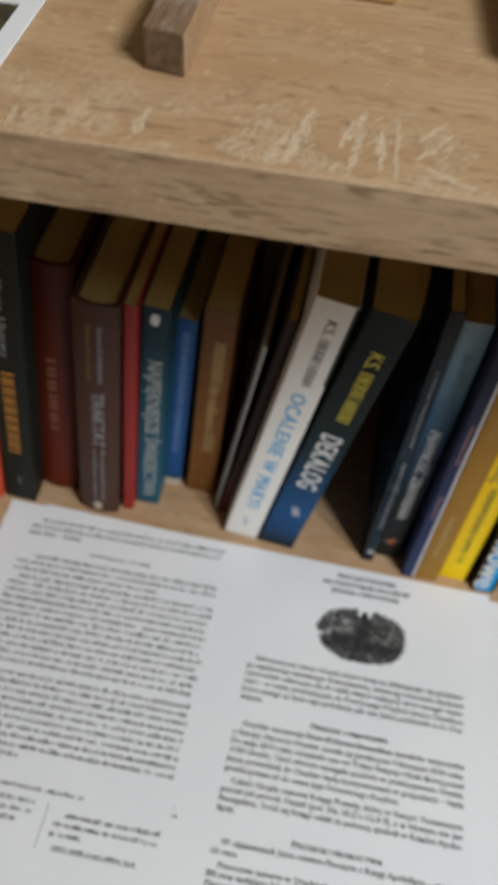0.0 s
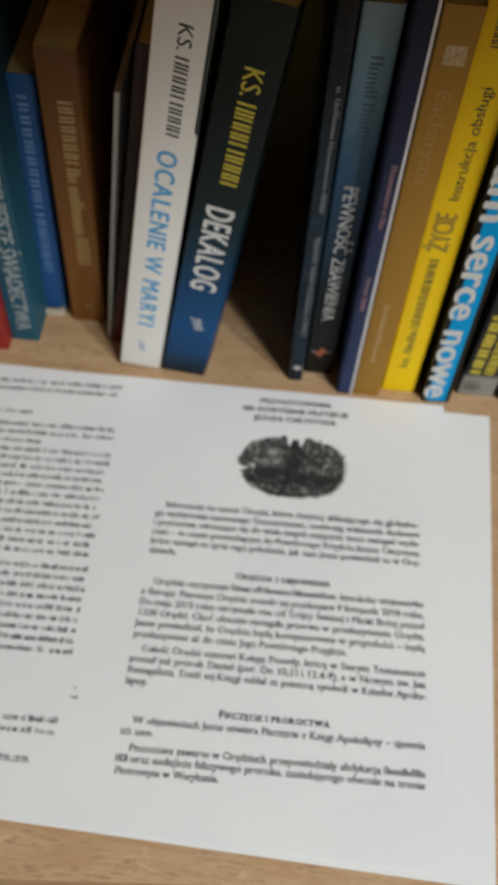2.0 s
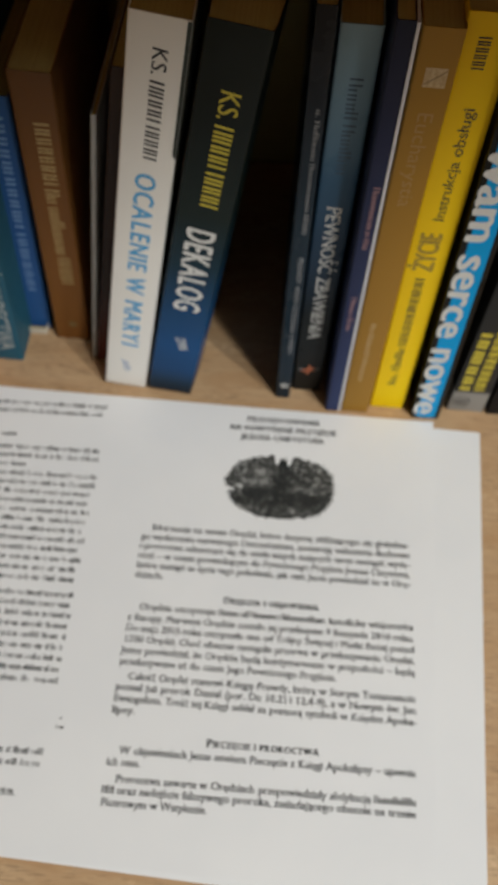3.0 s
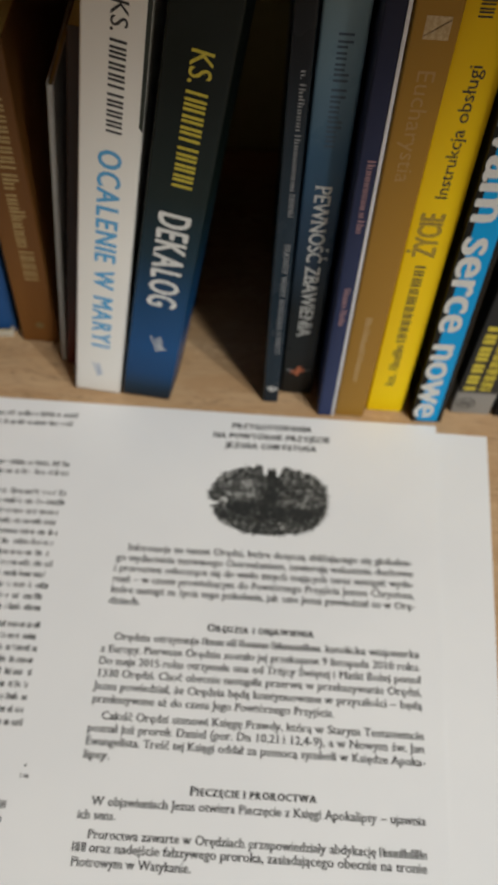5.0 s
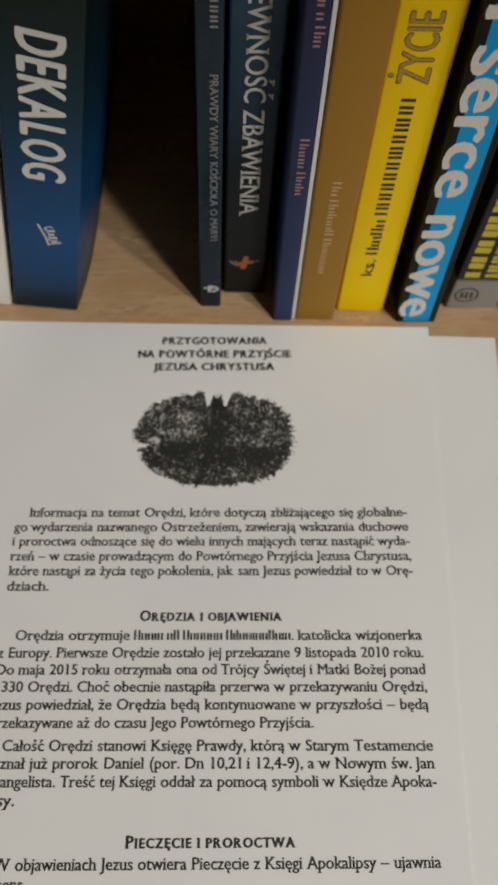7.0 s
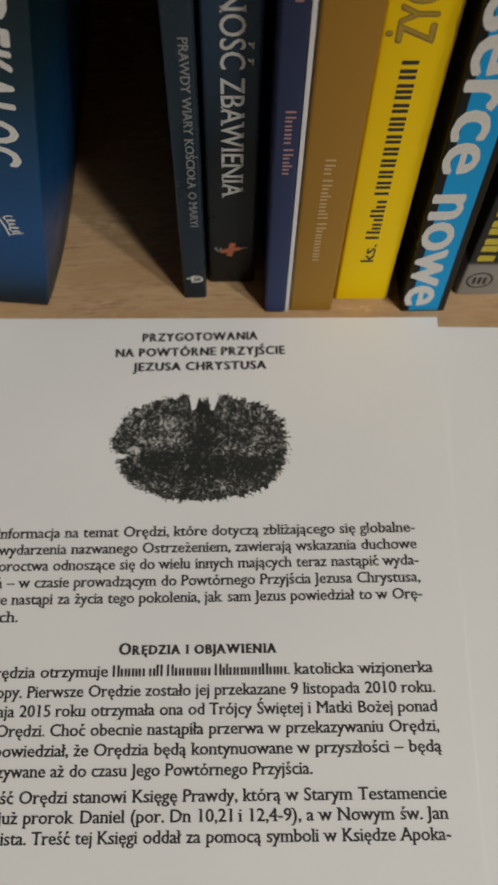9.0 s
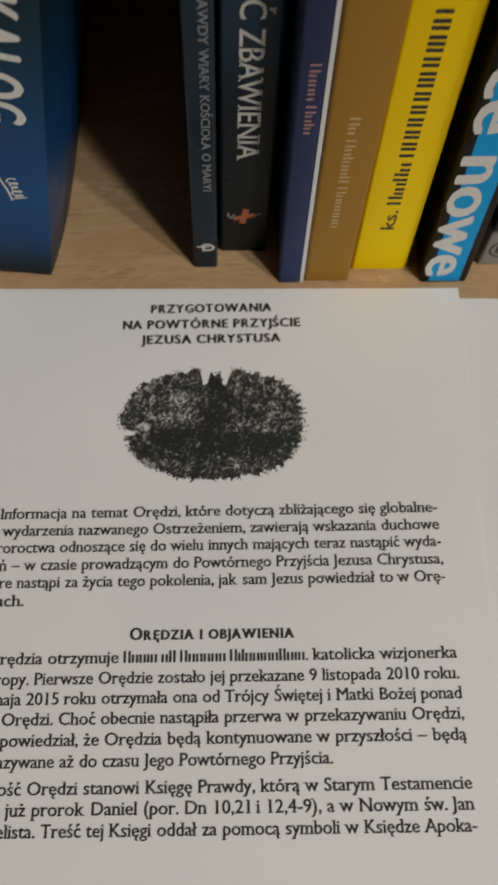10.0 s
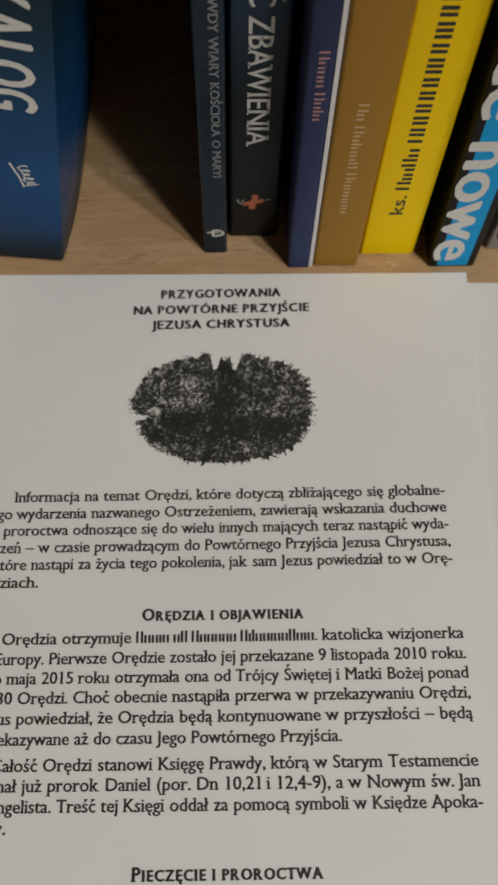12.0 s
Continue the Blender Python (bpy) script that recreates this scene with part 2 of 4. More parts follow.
def accent(ch, x0, x1):
    """The mark of a Polish letter that stands between x0 and x1."""
    c, up = (x0 + x1) / 2, 0.23 if ch.isupper() else 0.0
    if ch in "śćńźŚĆŃŹ":
        return [(c - 0.05, 0.53 + up), (c + 0.01, 0.53 + up), (c + 0.13, 0.69 + up), (c + 0.03, 0.69 + up)]
    if ch in "żŻ":
        return [(c - 0.055, 0.545 + up), (c + 0.055, 0.545 + up), (c + 0.055, 0.645 + up), (c - 0.055, 0.645 + up)]
    e = x1 - 0.02 if ch in "ąĄĘ" else x1 - 0.08
    return [(e - 0.09, 0.03), (e - 0.15, -0.09), (e - 0.12, -0.18), (e, -0.20), (e + 0.01, -0.145), (e - 0.06, -0.13), (e - 0.07, -0.08), (e - 0.01, 0.03)]


def glyphs(text, serif=False):
    """Triangles of a text set at size 1 from x = 0: vertices, faces and its width. serif: short feet and heads are added to the stems."""
    c = _font_ob.data
    base = "".join(MARKED.get(ch, ch) for ch in text)
    c.body = base
    me = bpy.data.meshes.new_from_object(_font_ob)
    vs = [(v.co.x, v.co.y) for v in me.vertices]
    fs = [tuple(p.vertices) for p in me.polygons]
    bpy.data.meshes.remove(me)
    for i, ch in enumerate(text):
        if ch in MARKED:
            pts = accent(ch, width_of(base[:i]) + 0.04 if i else 0.03, width_of(base[: i + 1]))
            k = len(vs)
            vs += pts
            n = len(pts)
            fs += [(k, k + 1, k + 2, k + 3)] if n == 4 else [(k + j, k + j + 1, k + n - 2 - j, k + n - 1 - j) for j in range(n // 2 - 1)]
    if serif:
        used = {}
        for f in fs:
            for i, j in zip(f, f[1:] + f[:1]):
                used.setdefault((min(i, j), max(i, j)), []).append(f)
        for (i, j), faces in list(used.items()):
            (xa, ya), (xb, yb) = vs[i], vs[j]
            x0, x1 = min(xa, xb), max(xa, xb)
            if len(faces) > 1 or abs(ya - yb) > 0.004 or not 0.04 < x1 - x0 < 0.15:
                continue
            foot = sum(vs[k][1] for k in faces[0]) / len(faces[0]) > ya
            if foot and (abs(ya) < 0.015 or ya < -0.1):
                box4 = (x0 - 0.06, x1 + 0.06, ya, ya + 0.042)
            elif not foot and ya > 0.38:
                box4 = (x0 - 0.075, x1 + (0.035 if text.isupper() else 0.0), ya - 0.045, ya)
            else:
                continue
            k = len(vs)
            vs += [(box4[0], box4[2]), (box4[1], box4[2]), (box4[1], box4[3]), (box4[0], box4[3])]
            fs.append((k, k + 1, k + 2, k + 3))
    return vs, fs, max((v[0] for v in vs), default=0.0)


def set_line(words, space=0.27, serif=False, track=0.0):
    """Lays words out on one line at size 1. A word that begins with # becomes plain upright bars, two a letter; one with ~ is set in small capitals."""
    vs, fs, x = [], [], 0.0
    for w in words:
        if w.startswith("#"):
            for ch in w[1:]:
                top = 0.68 if ch.isupper() or ch in "lbdfhktł" else 0.46
                stems = (0.0,) if ch in "iljI.," else (0.0, 0.24 if ch.islower() else 0.28)
                if ch in ".,":
                    top = 0.09
                for dx in stems:
                    k = len(vs)
                    vs += [(x + dx, 0), (x + dx + 0.10, 0), (x + dx + 0.10, top), (x + dx, top)]
                    fs.append((k, k + 1, k + 2, k + 3))
                x += stems[-1] + 0.20
            x += space - 0.08
            continue
        small, tiny = w.startswith("~"), w.startswith("^")
        w = w.lstrip("~^")
        for n, piece in enumerate(w if track else (w[:1], w[1:]) if small else (w,)):
            if not piece:
                continue
            size = 0.78 if tiny or (small and n) else 1.0
            v, f, wide = glyphs(piece, serif)
            k = len(vs)
            vs += [(x + a * size, b * size) for a, b in v]
            fs += [tuple(k + i for i in face) for face in f]
            x += wide * size + (track or 0.045)
        x += space
    return vs, fs, max(v[0] for v in vs)


def laid(vs, fs, to, weight=0.0):
    """A mesh from set type, each vertex taken to its place by to(x, y, layer). weight thickens the strokes by that share of the size."""
    bm = bmesh.new()
    shifts = [(0, 0)] if not weight else [(-weight, 0), (weight, 0), (0, -weight * 0.4), (0, weight * 0.4)]
    for layer, (dx, dy) in enumerate(shifts):
        made = [bm.verts.new(to(x + dx, y + dy, layer)) for x, y in vs]
        for f in fs:
            if len(set(f)) > 2:
                try:
                    bm.faces.new([made[i] for i in f])
                except ValueError:
                    pass
    return bm


# ---- the room, outside the shelf ----
WALL = plain("wall_paint", (0.40, 0.37, 0.32), 0.9, 0.06, 30.0, 0.1)
CEIL = plain("ceiling_paint", (0.55, 0.53, 0.50), 0.95, 0.04, 30.0, 0.1)
FLOOR = oak("floor_boards", (0.20, 0.13, 0.075), (0.12, 0.075, 0.04), (0.26, 0.18, 0.11))
X0, X1, Y0, Y1, ZF, ZC = -1.9, 2.3, -3.0, 0.30, -0.85, 1.68
for nm, b, mt in (
    ("floor", (X0, X1, Y0, Y1, ZF - 0.1, ZF), FLOOR),
    ("ceiling", (X0, X1, Y0, Y1, ZC, ZC + 0.1), CEIL),
    ("wall_north", (X0, X1, Y1, Y1 + 0.1, ZF, ZC), WALL),
    ("wall_south", (X0, X1, Y0 - 0.1, Y0, ZF, ZC), WALL),
    ("wall_west", (X0 - 0.1, X0, Y0, Y1, ZF, ZC), WALL),
    ("wall_east", (X1, X1 + 0.1, Y0, Y1, ZF, ZC), WALL),
):
    tagged(part(nm, box(*b), mt), "plain painted room surface" if mt is not FLOOR else "brown wooden floor of the room", nm.split("_")[0], kind="structure")

# long ceiling lamp; its light leaves the open underside
lamp = empty("ceiling_lamp", pose(LAMP[0], LAMP[1], ZC, 0, 0, LAMP_TURN))
tagged(lamp, "white ceiling lamp with two light strips", "lamp")
LAMP_METAL = plain("lamp_metal", (0.7, 0.7, 0.7), 0.4, 0.05, 80.0, 0.0)
part("housing", box(-0.39, 0.39, -0.21, 0.21, -0.05, -0.002, bevel=0.006), LAMP_METAL, lamp)
for side in (-0.405, 0.39):
    part("end_cap", box(side, side + 0.015, -0.22, 0.22, -0.07, -0.002, bevel=0.003), LAMP_METAL, lamp)


# ---- the bookcase ----
BOARD_Z, BOARD_T, BOARD_Y = 0.3762, 0.0146, -0.1577
BACK_Y = 0.172
SIDE_L, SIDE_R = -0.27, 0.56
case = empty("bookcase", pose(0, 0, ZF))
tagged(case, "pale oak-effect bookcase with a lower deck and a shelf above it", "bookcase")
inv = Matrix.Translation((0, 0, -ZF))


def case_part(name, bm, mat, label="", parent=None):
    bmesh.ops.transform(bm, matrix=inv, verts=bm.verts)
    return part(name, bm, mat, parent or case, label)


# lower deck: its front edge runs slightly askew
slope = math.tan(radians(3.85))
front_y = lambda x: -0.2338 + (x - 0.1155) * slope
deck_outline = [(SIDE_L, front_y(SIDE_L)), (SIDE_R, front_y(SIDE_R)), (SIDE_R, BACK_Y), (SIDE_L, BACK_Y)]
bm = shape_prism(deck_outline, -0.018, 0.0)
bmesh.ops.bevel(bm, geom=list(bm.edges), offset=0.0008, segments=2, affect="EDGES")
case_part("deck", bm, OAK)
case_part("base", box(SIDE_L, SIDE_R, front_y(SIDE_R) + 0.05, BACK_Y, ZF, -0.0185, bevel=0.001), OAK_LOWER)
# upper shelf: board and its edge band
board = case_part("shelf_board", box(SIDE_L, SIDE_R, BOARD_Y + 0.0008, BACK_Y, BOARD_Z - BOARD_T, BOARD_Z, bevel=0.0006), OAK)
case_part("edge_band", box(SIDE_L, SIDE_R, BOARD_Y, BOARD_Y + 0.0007, BOARD_Z - BOARD_T + 0.0002, BOARD_Z - 0.0002, bevel=0.0002), OAK_EDGE, "darker grained edge band", board)
case_part("back_panel", box(SIDE_L - 0.018, SIDE_R + 0.018, BACK_Y + 0.001, BACK_Y + 0.005, ZF, 0.80), plain("back_panel_board", (0.33, 0.27, 0.10), 0.7, 0.1, 60.0, 0.05))
case_part("side_panel", box(SIDE_L - 0.018, SIDE_L - 0.0005, BOARD_Y, BACK_Y, -0.018, 0.80, bevel=0.0008), OAK)
case_part("side_panel", box(SIDE_R + 0.0005, SIDE_R + 0.018, BOARD_Y, BACK_Y, -0.018, 0.80, bevel=0.0008), OAK)
# pale saw marks pressed into the shelf's face near its front edge
SAW_MARKS = (
    (0.1705, -0.1368, 0.1679, -0.1548, 0.0021),
    (0.1672, -0.146, 0.1646, -0.1556, 0.0013),
    (0.1796, -0.1373, 0.1766, -0.1476, 0.0016),
    (0.1797, -0.1436, 0.1787, -0.1541, 0.0012),
    (0.1832, -0.1418, 0.1838, -0.1528, 0.0013),
    (0.1858, -0.1375, 0.1867, -0.1553, 0.0006),
    (0.1893, -0.1443, 0.1945, -0.1361, 0.0007),
    (0.1899, -0.1488, 0.1955, -0.1399, 0.0008),
    (0.1901, -0.1499, 0.1989, -0.1546, 0.0008),
    (0.1919, -0.1466, 0.1956, -0.1434, 0.0007),
    (0.196, -0.153, 0.2018, -0.1555, 0.0006),
    (0.1302, -0.1456, 0.1281, -0.1571, 0.0025),
    (0.1416, -0.1454, 0.1406, -0.1547, 0.0015),
    (0.1192, -0.1448, 0.1215, -0.1451, 0.0008),
    (0.1188, -0.1496, 0.1193, -0.1567, 0.0009),
    (0.1769, -0.153, 0.1753, -0.1558, 0.0007),
    (0.1735, -0.1571, 0.1708, -0.1581, 0.0005),
)
MARK = ink("pale_saw_mark", (0.59, 0.455, 0.30), (0.72, 0.585, 0.42), 1400.0)
FAINT_MARK = ink("faint_saw_mark", (0.55, 0.405, 0.25), (0.67, 0.52, 0.35), 1400.0)


def fleck(bm, c, turn, hl, hw):
    """One small ragged raised fibre on the shelf's face."""
    along = Vector((math.cos(turn), math.sin(turn)))
    over = Vector((-along.y, along.x))
    pts = []
    for j in range(6):
        g = 2 * math.pi * j / 6
        r = random.uniform(0.6, 1.1)
        q = c + along * hl * r * math.cos(g) + over * hw * r * math.sin(g)
        pts.append((q.x, max(q.y, BOARD_Y + 0.0009)))
    bm.faces.new([bm.verts.new((x, y, BOARD_Z + 0.00004 + 0.000001 * (len(bm.faces) % 60))) for x, y in pts])


strong, faint, pores = bmesh.new(), bmesh.new(), bmesh.new()
for k, (ax, ay, bx, by, wide) in enumerate(SAW_MARKS):
    a, b = Vector((ax, ay)), Vector((bx, by))
    turn = math.atan2(by - ay, bx - ax)
    over = Vector((-math.sin(turn), math.cos(turn)))
    for i in range(int((b - a).length * wide / 1.1e-7) + 16):
        u = random.random()
        slack = 0.25 + 0.75 * math.sin(math.pi * u)
        c = a.lerp(b, u) + over * random.gauss(0, 0.36) * wide * slack
        if noise.noise((c.x * 900, c.y * 700, k)) > -0.18:
            fleck(strong if k < 11 and random.random() < 0.7 else faint, c, turn + random.gauss(0, 0.14), random.uniform(0.0004, 0.0012), random.uniform(0.00012, 0.00028))
for i in range(4200):
    c = Vector((random.uniform(0.095, 0.225), BOARD_Y + 0.0012 + abs(random.gauss(0, 0.0105))))
    if noise.noise((c.x * 95, c.y * 110, 4.0)) > -0.02:
        # arched figure towards the shelf's far end, level grain elsewhere
        bow = (c.x - 0.196) * 45 if c.x > 0.186 else random.gauss(0.5, 0.5)
        fleck(faint, c, bow + random.gauss(0, 0.25), random.uniform(0.0004, 0.0014), random.uniform(0.0001, 0.00026))
# short dark pores between the marks and further back on the shelf
for i in range(900):
    c = Vector((random.uniform(0.085, 0.240), BOARD_Y + 0.0015 + abs(random.gauss(0, 0.022))))
    if noise.noise((c.x * 60, c.y * 150, 9.0)) > 0.05:
        bow = (c.x - 0.196) * 30 if c.x > 0.186 and c.y < -0.135 else 0.06
        fleck(pores, c, bow + random.gauss(0, 0.12), random.uniform(0.0006, 0.0022), random.uniform(0.00008, 0.0002))
PORE = ink("dark_pore", (0.26, 0.165, 0.085), (0.38, 0.25, 0.14), 1400.0)
for bm, mt in ((strong, MARK), (faint, FAINT_MARK), (pores, PORE)):
    bmesh.ops.recalc_face_normals(bm, faces=bm.faces)
    tagged(case_part("saw_mark" if bm is not pores else "wood_pore", bm, mt, "pale rough saw marks" if bm is not pores else "short dark wood pores", board), kind="stuff")
# strip added along the top edge, coloured as the highlight it would catch
case_part("edge_highlight", box(SIDE_L, SIDE_R, BOARD_Y - 0.0001, BOARD_Y + 0.00075, BOARD_Z - 0.0007, BOARD_Z + 0.00012, bevel=0.0003), ink("highlight_oak", (0.43, 0.30, 0.175), (0.53, 0.385, 0.235), 900.0), "thin strip coloured as the upper edge's highlight", board)
# a second wooden top, a step lower, in front of the deck
desk = part("desk_top", box(SIDE_L - 0.1, SIDE_R + 0.1, -0.44, front_y(SIDE_R) + 0.045, -0.042, -0.0185, bevel=0.001), OAK_LOWER)
tagged(desk, "brown wooden top one step below the deck", "desk")


# ---- books ----
def spread(y, bow):
    """How far a slack front cover stands off at a depth behind the spine."""
    return bow * (1 - math.exp(-max(y, 0.0) / 0.022))


def spine_outline(w, d, tc, bulge, r=0.0009, bow=0.0):
    """Outer and inner outline of a cover in x (thickness) and y (depth), open at the back."""
    def face(off):
        pts = [(off, d)]
        n = 14 if bulge else 6
        lo, hi = off, w - off
        rr = max(r - off * 0.5, 0.0002)
        if bulge:
            for i in range(n + 1):
                u = lo + (hi - lo) * i / n
                s = 2 * i / n - 1
                pts.append((u, off + bulge * s * s))
        else:
            for i in range(4):
                a = math.pi / 2 * i / 3
                pts.append((lo + rr - rr * math.cos(a), off + rr - rr * math.sin(a)))
            for i in range(4):
                a = math.pi / 2 * i / 3
                pts.append((hi - rr + rr * math.sin(a), off + rr - rr * math.cos(a)))
        if bow:
            pts += [(w - off + spread(y - 0.001, bow), y) for y in np.linspace(0.004, d * 0.9, 14)]
        return pts + [(w - off + spread(d, bow), d)]
    return face(0.0), face(tc)


def cover_bm(w, h, d, tc, bulge, bow=0.0):
    bm = bmesh.new()
    out, inn = spine_outline(w, d, tc, bulge, bow=bow)
    rings = [[[bm.verts.new((x, y, z)) for x, y in pts] for z in (0, h)] for pts in (out, inn)]
    (ol, oh), (il, ih) = rings
    n = len(out)
    for i in range(n - 1):
        bm.faces.new((ol[i], ol[i + 1], oh[i + 1], oh[i]))
        bm.faces.new((il[i + 1], il[i], ih[i], ih[i + 1]))
        bm.faces.new((oh[i], oh[i + 1], ih[i + 1], ih[i]))
        bm.faces.new((ol[i + 1], ol[i], il[i], il[i + 1]))
    for k in (0, n - 1):
        bm.faces.new((ol[k], oh[k], ih[k], il[k]))
    bmesh.ops.recalc_face_normals(bm, faces=bm.faces)
    for f in bm.faces:
        f.smooth = abs(f.normal.z) < 0.5
    for e in bm.edges:
        if e.calc_face_angle(0.0) > 0.6:
            e.smooth = False
    return bm


COVERS = {}


def book(label, right, y, w, h, lean, d, mat, hard=False, bulge=0.0, yaw=0.0, bow=0.0):
    """A closed book on its tail. right: x of the spine's lower right corner, y its front; lean: degrees to the right."""
    m = Matrix.Translation((right, y, 0.0002)) @ pose(0, 0, 0, 0, lean, yaw) @ Matrix.Translation((-w, 0, 0))
    ob = empty("book", m)
    tagged(ob, label, "book", "row of books on the deck")
    tc = 0.0022 if hard else 0.00045
    inset = 0.003 if hard else 0.0003
    COVERS[ob.name] = part("cover", cover_bm(w, h, d, tc, bulge, bow), mat, ob)
    k = tc + 0.0001
    # page block with a slightly wavy head
    n, x0, x1, yf = 16, k, w - k, k + bulge + 0.0002
    outline = [(x0 + (x1 - x0) * i / n, yf) for i in range(n + 1)] + [(x1 - (x1 - x0) * i / n, d - 0.002 - 0.0008 * noise.noise((i * 0.8, h * 90, 0))) for i in range(n + 1)]
    if bow:
        side = [(x1 + 0.9 * spread(y, bow), y) for y in np.linspace(0.004, d - 0.006, 10)]
        outline = outline[: n + 1] + side + [(x + 0.9 * spread(d, bow) * (x - x0) / (x1 - x0), y) for x, y in outline[n + 1:]]
    bm = shape_prism(outline, inset, h - inset - 0.0003)
    bm.verts.ensure_lookup_table()
    for v in bm.verts:
        if v.co.z > h / 2:
            v.co.z += 0.00035 * noise.noise((v.co.x * 500, h * 70, v.co.y * 12))
    part("page_block", bm, PAGES, ob, "yellowed page edges")
    ob["w"], ob["bulge"] = w, bulge
    return ob


def front(ob, x):
    s = 2 * x / ob["w"] - 1
    return ob["bulge"] * s * s - (0.00018 if ob["bulge"] else 0.00007)


def spine_type(ob, words, top, bottom, mid, size, mat, name="title", up=False, weight=0.0, shear=0.0, space=0.27, serif=False, proud=0.0, track=0.0):
    """Type along a spine between two heights, centred on mid across it; size is its capital height."""
    vs, fs, wide = set_line(words, space, serif, track)
    k, hgt = (top - bottom) / wide, size / 0.685
    def to(x, y, layer):
        x = x * k + shear * y * hgt
        y = (y - 0.34) * hgt
        a, b = (mid - y, bottom + x) if up else (mid + y, top - x)
        return (a, front(ob, a) - 0.000012 * layer - proud, b)
    bm = laid(vs, fs, to, weight)
    return part(name, bm, mat, COVERS[ob.name])


def spine_patch(ob, outline, mat, name="emblem", label=""):
    """A small flat printed shape on a spine."""
    bm = bmesh.new()
    bm.faces.new([bm.verts.new((x, front(ob, x), z)) for x, z in outline])
    return part(name, bm, mat, COVERS[ob.name], label)


def strokes(ob, lines, mat, name="emblem", label=""):
    """Thin printed strokes on a spine; each line is (width, points)."""
    bm = bmesh.new()
    for n, (wide, pts) in enumerate(lines):
        for (a, b), (c, e) in zip(pts, pts[1:]):
            d = Vector((c - a, e - b))
            if d.length < 1e-7:
                continue
            d.normalize()
            o, g = Vector((-d.y, d.x)) * wide / 2, d * wide * 0.3
            quad = ((a - g.x - o.x, b - g.y - o.y), (c + g.x - o.x, e + g.y - o.y), (c + g.x + o.x, e + g.y + o.y), (a - g.x + o.x, b - g.y + o.y))
            bm.faces.new([bm.verts.new((px, front(ob, px) - 0.000002 * (n + len(bm.faces) % 7), pz)) for px, pz in quad])
    return part(name, bm, mat, COVERS[ob.name], label)


def squiggle(ob, x, z, w, h, mat):
    """A tiny handwritten mark running down a spine, with a stroke under it."""
    script = [(x + w * (0.16 + 0.20 * math.cos(0.62 * i) * (0.75 + 0.25 * math.sin(0.23 * i)) + 0.25 * (i / 46 - 0.5)), z + h * (0.42 - 0.80 * i / 46 + 0.07 * math.sin(0.62 * i))) for i in range(47)]
    under = [(x - w * 0.42, z + h * 0.52), (x - w * 0.12, z - h * 0.08), (x + w * 0.02, z - h * 0.52)]
    tail = [(x + w * 0.08, z - h * 0.45), (x + w * 0.55, z - h * 0.34)]
    t = w * 0.065
    return strokes(ob, [(t, script), (t * 1.15, under), (t, tail)], mat)


def cov(name, *stops, **k):
    return cover(name, list(stops), **k)


orange_book = book("red-orange paperback at the end of the row", -0.0062, 0.0005, 0.017, 0.20, 6.0, 0.14, cov("cover_red_orange", (0, (0.55, 0.07, 0.03)), (1, (0.5, 0.06, 0.03))))
sac = book("dark green-black paperback with orange lettering", 0.0145, 0.0015, 0.0186, 0.214, 5.9, 0.145, cov("cover_green_black", (0, (0.008, 0.010, 0.008)), (1, (0.012, 0.017, 0.013))))
spine_type(sac, ["#SEKRAMENT"], 0.119, 0.049, 0.0085, 0.0072, ORANGE_INK)
spine_type(sac, ["#Pater", "#Nemo"], 0.200, 0.132, 0.0085, 0.004, GREY_INK, "author")
squiggle(sac, 0.0095, 0.021, 0.003, 0.008, GREY_INK)
# the red darkens upward: the shelf's shadow is put into its colour
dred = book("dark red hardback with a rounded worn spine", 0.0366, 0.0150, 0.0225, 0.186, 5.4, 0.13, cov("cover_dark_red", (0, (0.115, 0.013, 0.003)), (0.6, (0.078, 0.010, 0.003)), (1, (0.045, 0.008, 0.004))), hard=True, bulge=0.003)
spine_type(dred, ["#MEDIUM"], 0.120, 0.060, 0.0105, 0.005, ink("dull_red_ink", (0.19, 0.07, 0.035), (0.26, 0.11, 0.06)))
trak = book("brown hardback with a rounded spine and pale lettering", 0.0665, 0.0025, 0.0235, 0.177, 4.4, 0.12, cov("cover_brown_violet", (0, (0.070, 0.031, 0.021)), (1, (0.060, 0.027, 0.019))), hard=True, bulge=0.0025)
spine_type(trak, ["TRAKTAT"], 0.114, 0.0675, 0.0128, 0.0062, GREY_INK, serif=True, weight=0.012)
spine_type(trak, ["#Solemne", "#Maris", "#Gronis"], 0.163, 0.122, 0.0085, 0.003, BROWN_INK, "author")
spine_type(trak, ["#Loremi", "#de", "#Malforte"], 0.163, 0.122, 0.0145, 0.003, GREY_INK, "author")
spine_type(trak, ["#o", "#prawdziwem", "#nabozen"], 0.064, 0.014, 0.0105, 0.0026, GREY_INK, "subtitle")
spine_type(trak, ["#do", "#najswiet", "#panel"], 0.064, 0.014, 0.0150, 0.0026, GREY_INK, "subtitle")
spine_patch(trak, [(0.0115 + 0.0028 * math.cos(a * 0.524), 0.007 + 0.0042 * math.sin(a * 0.524)) for a in range(12)], ink("emblem_cream", (0.45, 0.36, 0.28), (0.55, 0.46, 0.36)), "emblem")
thin_red = book("thin red booklet between two books", 0.0750, 0.0085, 0.0063, 0.175, 3.9, 0.115, cov("cover_red", (0, (0.30, 0.028, 0.022)), (1, (0.26, 0.03, 0.026))))
